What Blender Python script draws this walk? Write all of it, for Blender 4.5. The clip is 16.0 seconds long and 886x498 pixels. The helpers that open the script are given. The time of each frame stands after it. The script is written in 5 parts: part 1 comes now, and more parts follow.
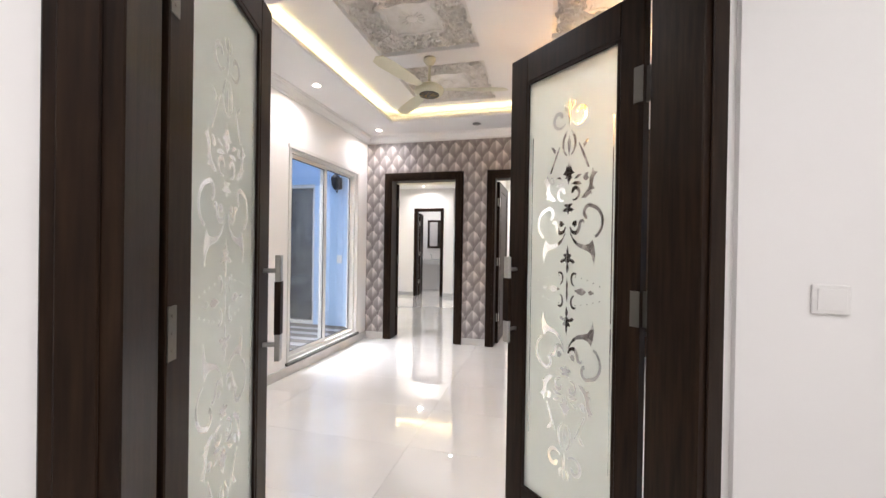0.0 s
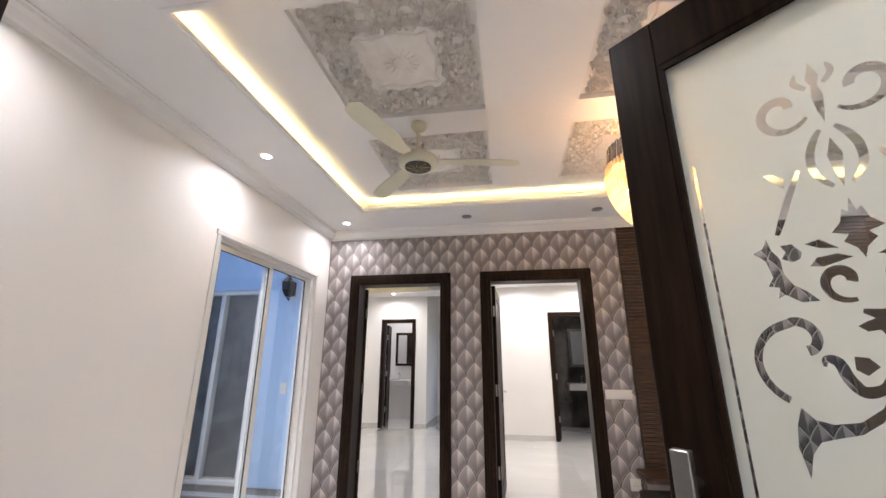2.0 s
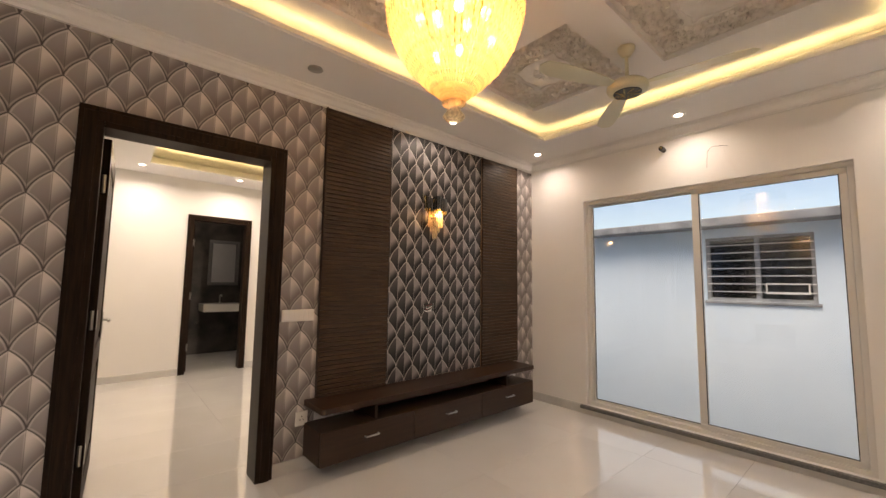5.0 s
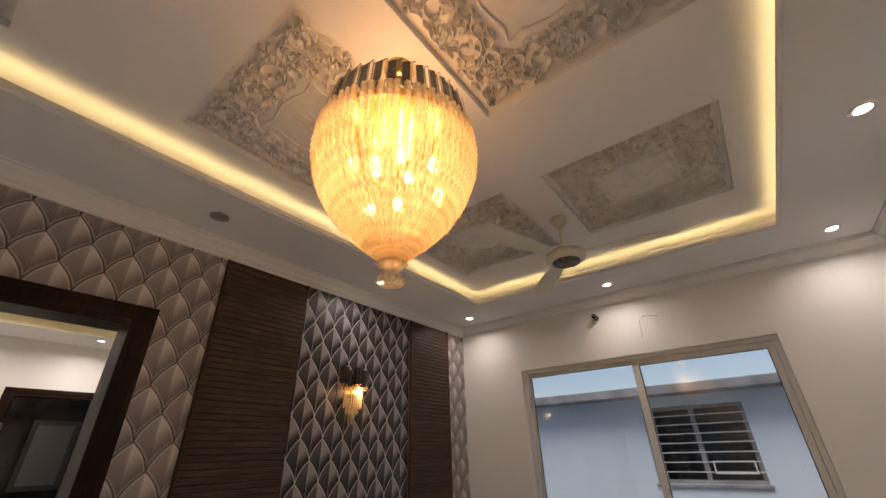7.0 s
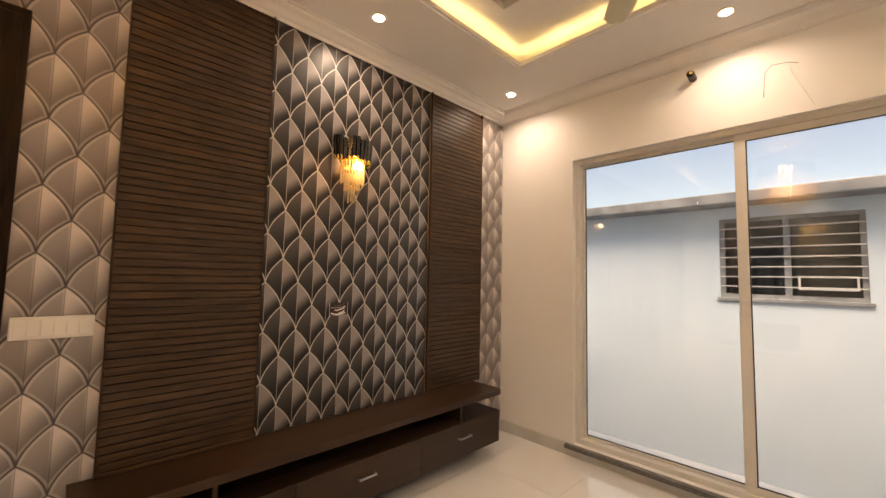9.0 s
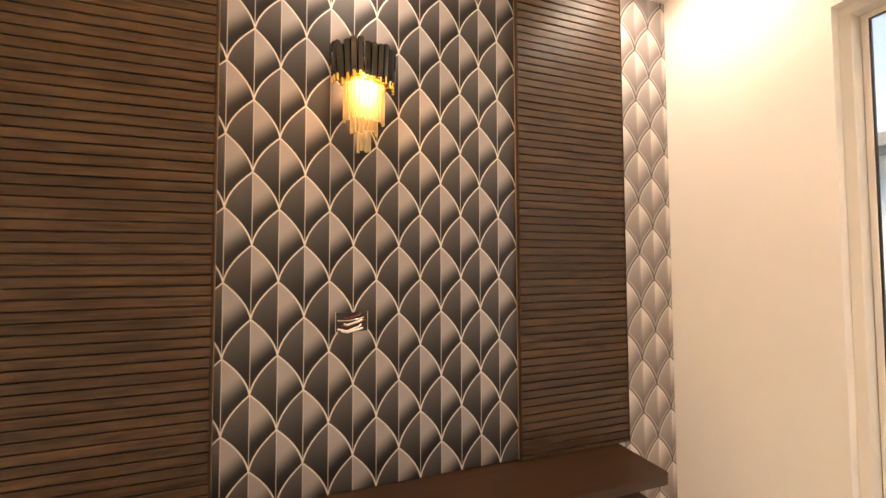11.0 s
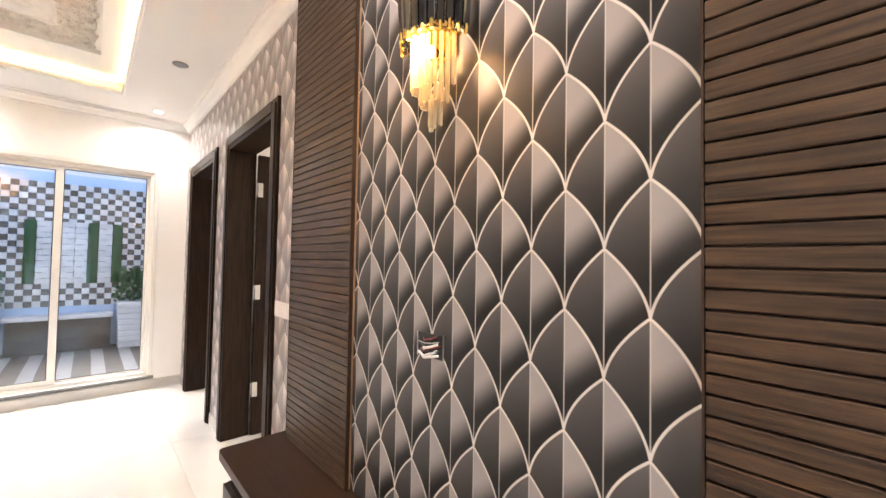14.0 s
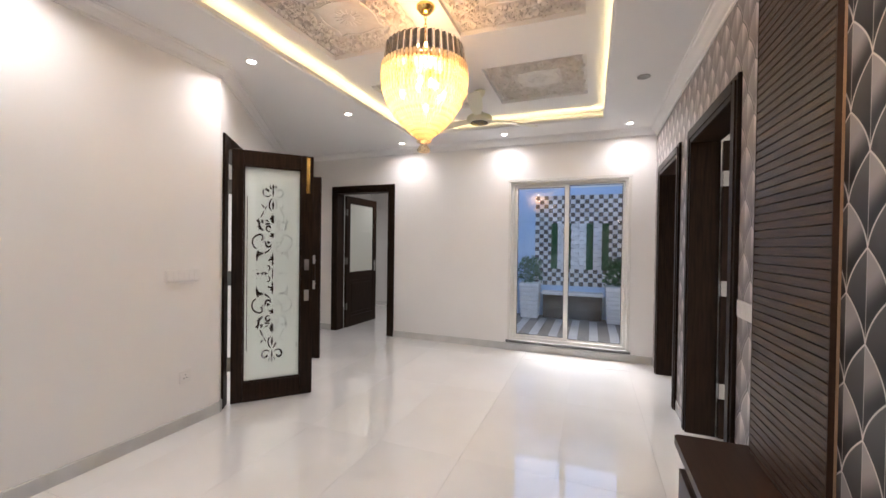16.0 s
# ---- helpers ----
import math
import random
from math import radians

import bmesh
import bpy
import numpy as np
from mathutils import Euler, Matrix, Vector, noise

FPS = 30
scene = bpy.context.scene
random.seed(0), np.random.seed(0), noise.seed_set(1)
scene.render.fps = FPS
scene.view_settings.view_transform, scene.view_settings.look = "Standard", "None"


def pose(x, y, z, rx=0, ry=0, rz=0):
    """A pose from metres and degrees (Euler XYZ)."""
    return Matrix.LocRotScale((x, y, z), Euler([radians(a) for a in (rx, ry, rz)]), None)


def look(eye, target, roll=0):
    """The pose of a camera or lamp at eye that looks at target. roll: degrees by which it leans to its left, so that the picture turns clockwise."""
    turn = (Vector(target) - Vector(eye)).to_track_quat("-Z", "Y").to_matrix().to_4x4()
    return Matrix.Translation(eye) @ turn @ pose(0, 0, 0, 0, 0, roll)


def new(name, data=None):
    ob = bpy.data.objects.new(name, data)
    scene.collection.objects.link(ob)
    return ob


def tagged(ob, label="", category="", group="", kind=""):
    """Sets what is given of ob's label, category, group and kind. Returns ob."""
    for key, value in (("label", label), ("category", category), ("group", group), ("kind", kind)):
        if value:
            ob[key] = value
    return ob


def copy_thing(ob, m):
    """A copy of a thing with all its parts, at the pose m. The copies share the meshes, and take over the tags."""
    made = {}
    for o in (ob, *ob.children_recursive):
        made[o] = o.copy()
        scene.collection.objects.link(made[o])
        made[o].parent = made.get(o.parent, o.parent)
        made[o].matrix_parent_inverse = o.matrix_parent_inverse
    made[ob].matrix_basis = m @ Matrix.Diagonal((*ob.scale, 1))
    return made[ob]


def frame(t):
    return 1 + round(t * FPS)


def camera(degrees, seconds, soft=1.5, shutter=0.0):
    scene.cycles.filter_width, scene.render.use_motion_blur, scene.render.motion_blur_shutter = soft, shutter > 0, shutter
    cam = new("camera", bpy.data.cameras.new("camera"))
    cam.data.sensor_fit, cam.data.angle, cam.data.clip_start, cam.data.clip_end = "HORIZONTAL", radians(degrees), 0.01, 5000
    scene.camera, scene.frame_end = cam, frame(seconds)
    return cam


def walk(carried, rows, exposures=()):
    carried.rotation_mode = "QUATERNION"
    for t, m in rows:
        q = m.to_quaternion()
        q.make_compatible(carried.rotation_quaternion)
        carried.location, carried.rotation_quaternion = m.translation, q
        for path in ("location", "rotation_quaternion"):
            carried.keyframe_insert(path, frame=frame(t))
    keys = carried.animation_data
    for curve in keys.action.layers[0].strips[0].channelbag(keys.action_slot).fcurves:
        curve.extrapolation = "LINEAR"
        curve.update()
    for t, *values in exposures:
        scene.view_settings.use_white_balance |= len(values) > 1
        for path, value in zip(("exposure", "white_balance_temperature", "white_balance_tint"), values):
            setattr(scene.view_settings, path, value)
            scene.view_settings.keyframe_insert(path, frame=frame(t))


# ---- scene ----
cam = camera(97.5, 16.0)
PATH = [
    (0, (0.622, 1.022, 1.29), (0.125, 2.96, 1.28), 0.9),
    (0.5, (0.47, 1.289, 1.317), (-0.023, 3.221, 1.471), 0.7),
    (1, (0.368, 1.56, 1.367), (-0.095, 3.48, 1.681), 0.5),
    (1.5, (0.255, 1.811, 1.388), (-0.139, 3.718, 1.845), 0.1),
    (2, (0.170, 2.040, 1.402), (-0.139, 3.937, 1.951), 0.1),
    (2.5, (0.074, 2.289, 1.405), (-0.028, 4.217, 1.927), -0.3),
    (3, (-0.010, 2.530, 1.375), (0.164, 4.481, 1.777), -0.2),
    (3.5, (-0.076, 2.759, 1.339), (0.418, 4.674, 1.635), -0.2),
    (4, (-0.090, 2.925, 1.315), (0.719, 4.738, 1.549), 0.0),
    (4.5, (-0.039, 3.090, 1.318), (1.053, 4.757, 1.488), 0.4),
    (5, (0.067, 3.223, 1.345), (1.376, 4.724, 1.521), 0.8),
    (7.5, (0.476, 3.657, 1.576), (1.891, 4.672, 2.561), -2.8),
    (8, (0.69, 3.742, 1.495), (2.09, 4.829, 2.177), -1.3),
    (8.5, (0.932, 3.836, 1.366), (2.391, 5.145, 1.764), 0.1),
    (9, (1.166, 3.944, 1.322), (2.562, 5.369, 1.465), 1.2),
    (11.5, (2.457, 4.716, 1.346), (2.808, 6.682, 1.455), -0.2),
    (12, (2.662, 4.87, 1.368), (2.678, 6.867, 1.492), 0.0),
    (12.5, (2.864, 4.989, 1.381), (2.53, 6.957, 1.519), 0.2),
    (13, (3.045, 5.095, 1.380), (2.367, 6.972, 1.513), 0.5),
    (13.5, (3.181, 5.211, 1.373), (2.09, 6.884, 1.464), 0.9),
    (14, (3.275, 5.294, 1.375), (1.798, 6.64, 1.436), 1.0),
    (14.5, (3.352, 5.355, 1.373), (1.564, 6.251, 1.421), 1.1),
    (15, (3.405, 5.385, 1.385), (1.438, 5.745, 1.402), 1.0),
    (15.5, (3.425, 5.392, 1.391), (1.438, 5.170, 1.383), 0.8),
    (16, (3.417, 5.374, 1.397), (1.549, 4.66, 1.375), 0.8),
]

# ---- world and main lights ----
EXPOSURES = [(0, 1.27, 6150, 13), (0.5, 1.32, 6150, 13), (1.5, 1.13, 6050, 14), (2.5, 0.83, 6150, 15), (3.5, 0.70, 6250, 16), (5, 0.50, 8050, 18), (7.5, -0.38, 6450, 17), (8, -0.15, 5900, 14), (8.5, 0.12, 7300, 16),
             (9, 0.72, 9900, 21), (11.5, 1.62, 8800, 20), (12.5, 1.75, 6350, 12), (13.5, 1.95, 6250, 11), (14, 1.90, 6800, 14), (15.5, 1.02, 6200, 13), (16, 0.95, 6200, 14)]

world = bpy.data.worlds.new("world")
scene.world = world
world.use_nodes = True
wn = world.node_tree.nodes
sky = wn.new("ShaderNodeTexSky")
sky.sky_type = "NISHITA"
sky.sun_disc = False
sky.sun_elevation = radians(62)
sky.sun_rotation = radians(290)
wn["Background"].inputs["Strength"].default_value = 0.15
world.node_tree.links.new(sky.outputs[0], wn["Background"].inputs["Color"])


def lamp(name, kind, energy, colour, m, size=0.1, size_y=None, **more):
    data = bpy.data.lights.new(name, kind)
    data.energy, data.color = energy, colour
    if kind == "AREA":
        data.size = size
        if "spread" in more:
            data.shape, data.spread = "DISK", radians(more["spread"])
        if size_y:
            data.shape, data.size_y = "RECTANGLE", size_y
    elif kind == "SUN":
        data.angle = size
    else:
        data.shadow_soft_size = size
    for key, value in more.items():
        if key == "spot":
            data.spot_size, data.spot_blend = radians(value), 1.0
    ob = new(name, data)
    ob.matrix_world = m
    return ob


lamp("sun", "SUN", 2.8, (1.0, 0.98, 0.96), pose(0, 0, 12, 28, 0, -70), radians(40))

WHITE = (1.0, 0.95, 0.91)
WARM = (1.0, 0.61, 0.31)

# main room
XW, XE, YN, YS = -1.795, 4.0, 6.08, 2.55
SOFFIT, TRAY, CORNICE = 2.815, 2.945, 2.722
CX0, CX1, CY0, CY1 = -1.195, 3.385, 3.15, 5.468
SPOTS = [(x, y) for y in (5.76, 2.86) for x in (-1.485, -0.19, 1.10, 2.385, 3.68)] + [(-1.49, 4.31), (3.69, 4.33)]
SPOTS = [p for p in SPOTS if p not in ((-0.19, 5.76), (1.10, 5.76))]
for sx, sy in SPOTS:
    lamp("spot_and_fill_light", "AREA", 2.8, WHITE, pose(sx, sy, SOFFIT - 0.012), 0.10, spread=150)
COVE = (1.0, 0.78, 0.36)
mx, my = (CX0 + CX1) / 2, (CY0 + CY1) / 2
for lx, ly, length, turn in ((mx, CY0 - 0.04, CX1 - CX0, 0), (mx, CY1 + 0.04, CX1 - CX0, 180), (CX0 - 0.04, my, CY1 - CY0, -90), (CX1 + 0.04, my, CY1 - CY0, 90)):
    lamp("cove_strip", "AREA", 1.05 * length, COVE, pose(lx, ly, SOFFIT + 0.028, 140, 0, turn), length, 0.02)
lamp("chandelier_bulb", "POINT", 8.5, WARM, pose(1.09, 4.34, 2.635), 0.07)
lamp("chandelier_bulb", "POINT", 5.5, WARM, pose(1.09, 4.34, 2.38), 0.08)
lamp("sconce_bulb", "POINT", 2.0, WARM, pose(2.415, 5.94, 1.985), 0.02)
# rooms beyond and lobby: three match downlights, the rest are added fill lamps
for sx, sy, e in ((-2.3, 10.35, 22), (-1.0, 8.4, 25), (-3.2, 8.4, 25), (0.4, 9.4, 20), (1.5, 9.4, 22), (2.8, 8.0, 25), (0.9, 7.6, 20), (-2.6, 11.7, 14), (1.4, 11.0, 7), (-2.9, 2.2, 25), (0.9, 0.4, 28), (-0.6, -0.4, 24), (2.2, 1.2, 22)):
    lamp("spot_and_fill_light", "AREA", e * 0.36, WHITE, pose(sx, sy, 2.78), 0.12, spread=165)
walk(cam, [(t, look(eye, target, roll)) for t, eye, target, roll in PATH], EXPOSURES)


# ---- materials ----
def mat(name, colour, rough=0.5, metal=0.0, second=None, scale=6.0, stretch=(1, 1, 1), bump=0.0, fine=80.0, spec=0.5, rough_var=0.06, coat=0.0, detail=6.0, random=0.0):
    m = bpy.data.materials.new(name)
    m.use_nodes = True
    nt = m.node_tree
    n, link = nt.nodes, nt.links.new
    b = n["Principled BSDF"]
    b.inputs["Metallic"].default_value = metal
    b.inputs["Specular IOR Level"].default_value = spec
    b.inputs["Coat Weight"].default_value = coat
    b.inputs["Coat Roughness"].default_value, b.inputs["Coat IOR"].default_value = 0.02, 1.6
    tc = n.new("ShaderNodeTexCoord")
    mp = n.new("ShaderNodeMapping")
    mp.inputs["Scale"].default_value = stretch
    link(tc.outputs["Object"], mp.inputs["Vector"])
    if random:
        piece = n.new("ShaderNodeObjectInfo")
        shift = n.new("ShaderNodeVectorMath")
        shift.operation = "SCALE"
        shift.inputs[0].default_value = (31.0, 17.0, 23.0)
        link(piece.outputs["Random"], shift.inputs["Scale"])
        link(shift.outputs[0], mp.inputs["Location"])
    n1 = n.new("ShaderNodeTexNoise")
    n1.inputs["Scale"].default_value, n1.inputs["Detail"].default_value = scale, detail
    link(mp.outputs[0], n1.inputs["Vector"])
    mix = n.new("ShaderNodeMix")
    mix.data_type = "RGBA"
    mix.inputs["A"].default_value = (*colour, 1)
    mix.inputs["B"].default_value = (*(second or [c * 0.93 for c in colour]), 1)
    ramp = n.new("ShaderNodeMapRange")
    ramp.inputs["From Min"].default_value, ramp.inputs["From Max"].default_value = 0.3, 0.7
    link(n1.outputs["Fac"], ramp.inputs["Value"])
    link(ramp.outputs[0], mix.inputs["Factor"])
    out = mix.outputs["Result"]
    if random:
        info = n.new("ShaderNodeObjectInfo")
        hsv = n.new("ShaderNodeHueSaturation")
        mr = n.new("ShaderNodeMapRange")
        mr.inputs["To Min"].default_value, mr.inputs["To Max"].default_value = 1 - random, 1 + random
        link(info.outputs["Random"], mr.inputs["Value"])
        link(mr.outputs[0], hsv.inputs["Value"])
        link(out, hsv.inputs["Color"])
        out = hsv.outputs[0]
    link(out, b.inputs["Base Color"])
    n2 = n.new("ShaderNodeTexNoise")
    n2.inputs["Scale"].default_value, n2.inputs["Detail"].default_value = fine, 4
    link(mp.outputs[0], n2.inputs["Vector"])
    rr = n.new("ShaderNodeMapRange")
    rr.inputs["To Min"].default_value, rr.inputs["To Max"].default_value = max(rough - rough_var, 0.01), rough + rough_var
    link(n2.outputs["Fac"], rr.inputs["Value"])
    link(rr.outputs[0], b.inputs["Roughness"])
    if bump:
        bp = n.new("ShaderNodeBump")
        bp.inputs["Strength"].default_value, bp.inputs["Distance"].default_value = bump, 0.002
        link(n2.outputs["Fac"], bp.inputs["Height"])
        link(bp.outputs[0], b.inputs["Normal"])
    return m


def wallpaper(name, dark, light, line, x0=2.558, z0=1.143, P=0.1767, Q=0.262, fine_line=1.0):
    """Overlapping pointed scales: cream outlines and centre lines, each half shaded by its own print."""
    m = bpy.data.materials.new(name)
    m.use_nodes = True
    nt = m.node_tree
    n, link = nt.nodes, nt.links.new
    b = n["Principled BSDF"]

    def op(kind, a, c=0.0, d=0.0):
        q = n.new("ShaderNodeMath")
        q.operation = kind
        for i, v in enumerate((a, c, d)):
            if isinstance(v, (int, float)):
                q.inputs[i].default_value = v
            else:
                link(v, q.inputs[i])
        return q.outputs[0]

    geo = n.new("ShaderNodeNewGeometry")
    sep = n.new("ShaderNodeSeparateXYZ")
    link(geo.outputs["Position"], sep.inputs[0])
    u = op("DIVIDE", op("SUBTRACT", sep.outputs["X"], x0), P)
    v = op("DIVIDE", op("SUBTRACT", sep.outputs["Z"], z0), Q)

    def family(uo, vo):
        """For scales with their top at whole u, v: offset from the axis (-0.5..0.5) and depth below the top (0..1)."""
        du = op("SUBTRACT", op("FRACT", op("ADD", u, uo + 0.5 + 100)), 0.5)
        dv = op("SUBTRACT", 1.0, op("FRACT", op("ADD", v, vo + 100)))
        # the arc: pointed at the top, half a column wide at half depth
        t2 = op("MAXIMUM", op("MULTIPLY", dv, 2.0), 0.0)
        edge = op("MULTIPLY", op("MULTIPLY", 0.5, t2), op("SUBTRACT", 1.74, op("MULTIPLY", 0.74, t2)))
        return du, dv, edge

    a_du, a_dv, a_e = family(0.0, 0.0)
    b_du, b_dv, b_e = family(0.5, 0.5)
    # a scale of the first family shows inside its arc in the upper half of its height
    a_in = op("GREATER_THAN", op("SUBTRACT", a_e, op("ABSOLUTE", a_du)), 0.0)
    a_top = op("LESS_THAN", a_dv, 0.5)
    b_top = op("LESS_THAN", b_dv, 0.5)
    b_in = op("GREATER_THAN", op("SUBTRACT", b_e, op("ABSOLUTE", b_du)), 0.0)
    use_a = op("MAXIMUM", op("MULTIPLY", a_top, a_in), op("MULTIPLY", b_top, op("SUBTRACT", 1.0, b_in)))
    sel = lambda p, q: op("ADD", op("MULTIPLY", use_a, p), op("MULTIPLY", op("SUBTRACT", 1.0, use_a), q))
    du, dv = sel(a_du, b_du), sel(a_dv, b_dv)

    def arc_gap(e, d_u, d_v, top):
        lean = op("MULTIPLY", op("SUBTRACT", 1.74, op("MULTIPLY", 2.96, d_v)), P / Q)
        gap = op("DIVIDE", op("ABSOLUTE", op("SUBTRACT", e, op("ABSOLUTE", d_u))), op("SQRT", op("ADD", 1.0, op("MULTIPLY", lean, lean))))
        return op("ADD", gap, op("MULTIPLY", op("SUBTRACT", 1.0, top), 9.0))

    arc = op("MINIMUM", arc_gap(a_e, a_du, a_dv, a_top), arc_gap(b_e, b_du, b_dv, b_top))
    arc_line = op("MAXIMUM", op("SUBTRACT", 1.0, op("DIVIDE", arc, 0.021)), 0.0)
    mid_line = op("MAXIMUM", op("SUBTRACT", 1.0, op("DIVIDE", op("ABSOLUTE", du), 0.013)), 0.0)
    lines = op("MINIMUM", op("ADD", op("MAXIMUM", op("MULTIPLY", arc_line, 1.6), 0.0), op("MULTIPLY", mid_line, 0.75)), 1.0)
    lines = op("MULTIPLY", lines, fine_line)
    if fine_line < 1:
        # embossed satin paper: no printed outline, halves melt into one another
        right = n.new("ShaderNodeMapRange")
        right.interpolation_type = "SMOOTHSTEP"
        right.inputs["From Min"].default_value, right.inputs["From Max"].default_value = -0.05, 0.03
        link(du, right.inputs["Value"])
        right = right.outputs[0]
    else:
        right = op("GREATER_THAN", du, 0.0)
    # right half: bright beside the axis near the top, dark further down and out; left half: dull, darker downwards
    r = n.new("ShaderNodeMapRange")
    r.interpolation_type = "SMOOTHSTEP"
    r.inputs["From Min"].default_value, r.inputs["From Max"].default_value = (0.82, 0.10) if fine_line < 1 else (0.74, 0.34)
    link(op("ADD", dv, op("MULTIPLY", du, 0.75 if fine_line < 1 else 0.55)), r.inputs["Value"])
    r = r.outputs[0]
    l = op("MULTIPLY", op("MAXIMUM", op("SUBTRACT", op("SUBTRACT", 0.74, dv), op("MULTIPLY", du, 0.25)), 0.0), 0.60)
    shade = op("ADD", op("MULTIPLY", right, op("ADD", r, 0.02)), op("MULTIPLY", op("SUBTRACT", 1.0, right), l))
    if fine_line == 1:
        shade = op("POWER", op("MAXIMUM", shade, 0.0), 1.35)
    if fine_line < 1:
        tip = op("MULTIPLY", op("MAXIMUM", op("SUBTRACT", 1.0, op("DIVIDE", dv, 0.06)), 0.0), op("LESS_THAN", op("ABSOLUTE", du), 0.10))
        # the emboss's highlight along each arc is put into the colour
        lip_highlight = op("MAXIMUM", op("SUBTRACT", 1.0, op("DIVIDE", op("ABSOLUTE", op("SUBTRACT", arc, 0.045)), 0.03)), 0.0)
        shade = op("ADD", op("SUBTRACT", op("ADD", shade, 0.06), op("MULTIPLY", tip, 0.5)), op("MULTIPLY", lip_highlight, 0.34))
    mix = n.new("ShaderNodeMix")
    mix.data_type = "RGBA"
    mix.inputs["A"].default_value, mix.inputs["B"].default_value = (*dark, 1), (*light, 1)
    link(shade, mix.inputs["Factor"])
    mix2 = n.new("ShaderNodeMix")
    mix2.data_type = "RGBA"
    mix2.inputs["B"].default_value = (*line, 1)
    link(mix.outputs["Result"], mix2.inputs["A"])
    link(lines, mix2.inputs["Factor"])
    link(mix2.outputs["Result"], b.inputs["Base Color"])
    grain = n.new("ShaderNodeTexNoise")
    grain.inputs["Scale"].default_value = 300
    link(geo.outputs["Position"], grain.inputs["Vector"])
    height = op("ADD", op("MULTIPLY", lines, 0.5), op("MULTIPLY", grain.outputs["Fac"], 0.12))
    bp = n.new("ShaderNodeBump")
    bp.inputs["Strength"].default_value, bp.inputs["Distance"].default_value = 0.35, 0.002
    link(height, bp.inputs["Height"])
    link(bp.outputs[0], b.inputs["Normal"])
    b.inputs["Roughness"].default_value = 0.38
    b.inputs["Specular IOR Level"].default_value = 0.35
    return m


M = {}
M["wall"] = mat("cream_wall_paint", (0.83, 0.81, 0.785), 0.55, second=(0.80, 0.78, 0.755), scale=1.5, bump=0.12, fine=45)
M["ceiling"] = mat("white_ceiling_paint", (0.76, 0.75, 0.74), 0.7, second=(0.73, 0.72, 0.71), scale=1.2, bump=0.08, fine=50)
M["plaster"] = mat("patinated_gypsum", (0.74, 0.72, 0.69), 0.6, second=(0.64, 0.61, 0.57), scale=14, bump=0.2, fine=60)
M["floor"] = mat("polished_marble_tile", (0.83, 0.82, 0.80), 0.03, second=(0.76, 0.745, 0.725), scale=1.6, rough_var=0.012, detail=9, spec=0.9, coat=1.0, random=0.008)
M["skirting"] = mat("marble_skirting", (0.62, 0.61, 0.59), 0.12, second=(0.52, 0.51, 0.49), scale=5, rough_var=0.04)
M["wood"] = mat("dark_wenge_wood", (0.009, 0.0044, 0.0024), 0.42, second=(0.026, 0.0135, 0.0072), scale=7, stretch=(9, 9, 0.6), bump=0.05, fine=60, rough_var=0.05, coat=0.0, spec=0.13)
M["wood_h"] = mat("dark_oak_slat", (0.026, 0.0145, 0.0080), 0.42, second=(0.098, 0.055, 0.029), scale=7, stretch=(0.9, 11, 15), bump=0.35, fine=50, rough_var=0.1, random=0.12, spec=0.3)
M["wood_t"] = mat("dark_oak_board", (0.032, 0.0150, 0.0075), 0.38, second=(0.046, 0.0215, 0.0105), scale=3, stretch=(0.6, 16, 16), bump=0.03, fine=22, rough_var=0.03, spec=0.35)
M["edging"] = mat("tan_edging", (0.34, 0.21, 0.12), 0.45, scale=8)
M["steel"] = mat("brushed_steel", (0.50, 0.49, 0.47), 0.3, 1.0, scale=20, stretch=(1, 1, 6))
M["brass"] = mat("polished_brass", (0.83, 0.58, 0.20), 0.2, 1.0, scale=20)
M["bronze"] = mat("hinge_steel", (0.20, 0.19, 0.17), 0.35, 1.0, scale=20)
M["alu"] = mat("cream_aluminium", (0.74, 0.72, 0.68), 0.35, second=(0.71, 0.69, 0.65), scale=4)
M["plastic"] = mat("white_plastic", (0.82, 0.80, 0.77), 0.3, scale=4)
M["granite"] = mat("grey_granite", (0.17, 0.165, 0.16), 0.25, second=(0.10, 0.10, 0.095), scale=60)
M["cream"] = mat("cream_enamel", (0.62, 0.60, 0.46), 0.3, scale=4)
M["dark"] = mat("black_plastic", (0.02, 0.02, 0.02), 0.4)
M["red"] = mat("red_insulation", (0.30, 0.03, 0.03), 0.4)
M["blackglass"] = mat("black_crystal", (0.012, 0.012, 0.012), 0.08, spec=0.8)
# the sky's blue light is put into the patio wall colour
M["patio_paint"] = mat("sky_tinted_patio_paint", (0.52, 0.68, 0.88), 0.8, second=(0.46, 0.61, 0.80), scale=1.3, bump=0.3, fine=30)
M["render"] = mat("painted_render", (0.74, 0.84, 0.90), 0.85, second=(0.66, 0.77, 0.84), scale=1.3, bump=0.4, fine=30)
M["concrete"] = mat("weathered_concrete", (0.38, 0.38, 0.37), 0.85, second=(0.20, 0.20, 0.20), scale=5, bump=0.5, fine=30)
M["darkmarble"] = mat("black_marble", (0.015, 0.013, 0.012), 0.1, second=(0.07, 0.06, 0.05), scale=3, detail=12)
M["ceramic"] = mat("white_ceramic", (0.8, 0.79, 0.77), 0.12)
M["ground"] = mat("outdoor_tile", (0.30, 0.30, 0.31), 0.3, second=(0.22, 0.22, 0.23), scale=3)
M["green"] = mat("green_turf", (0.012, 0.060, 0.022), 0.9, second=(0.03, 0.11, 0.03), scale=60, bump=0.8, fine=120)
M["leaf"] = mat("leaf", (0.03, 0.10, 0.03), 0.5, second=(0.06, 0.16, 0.04), scale=20)
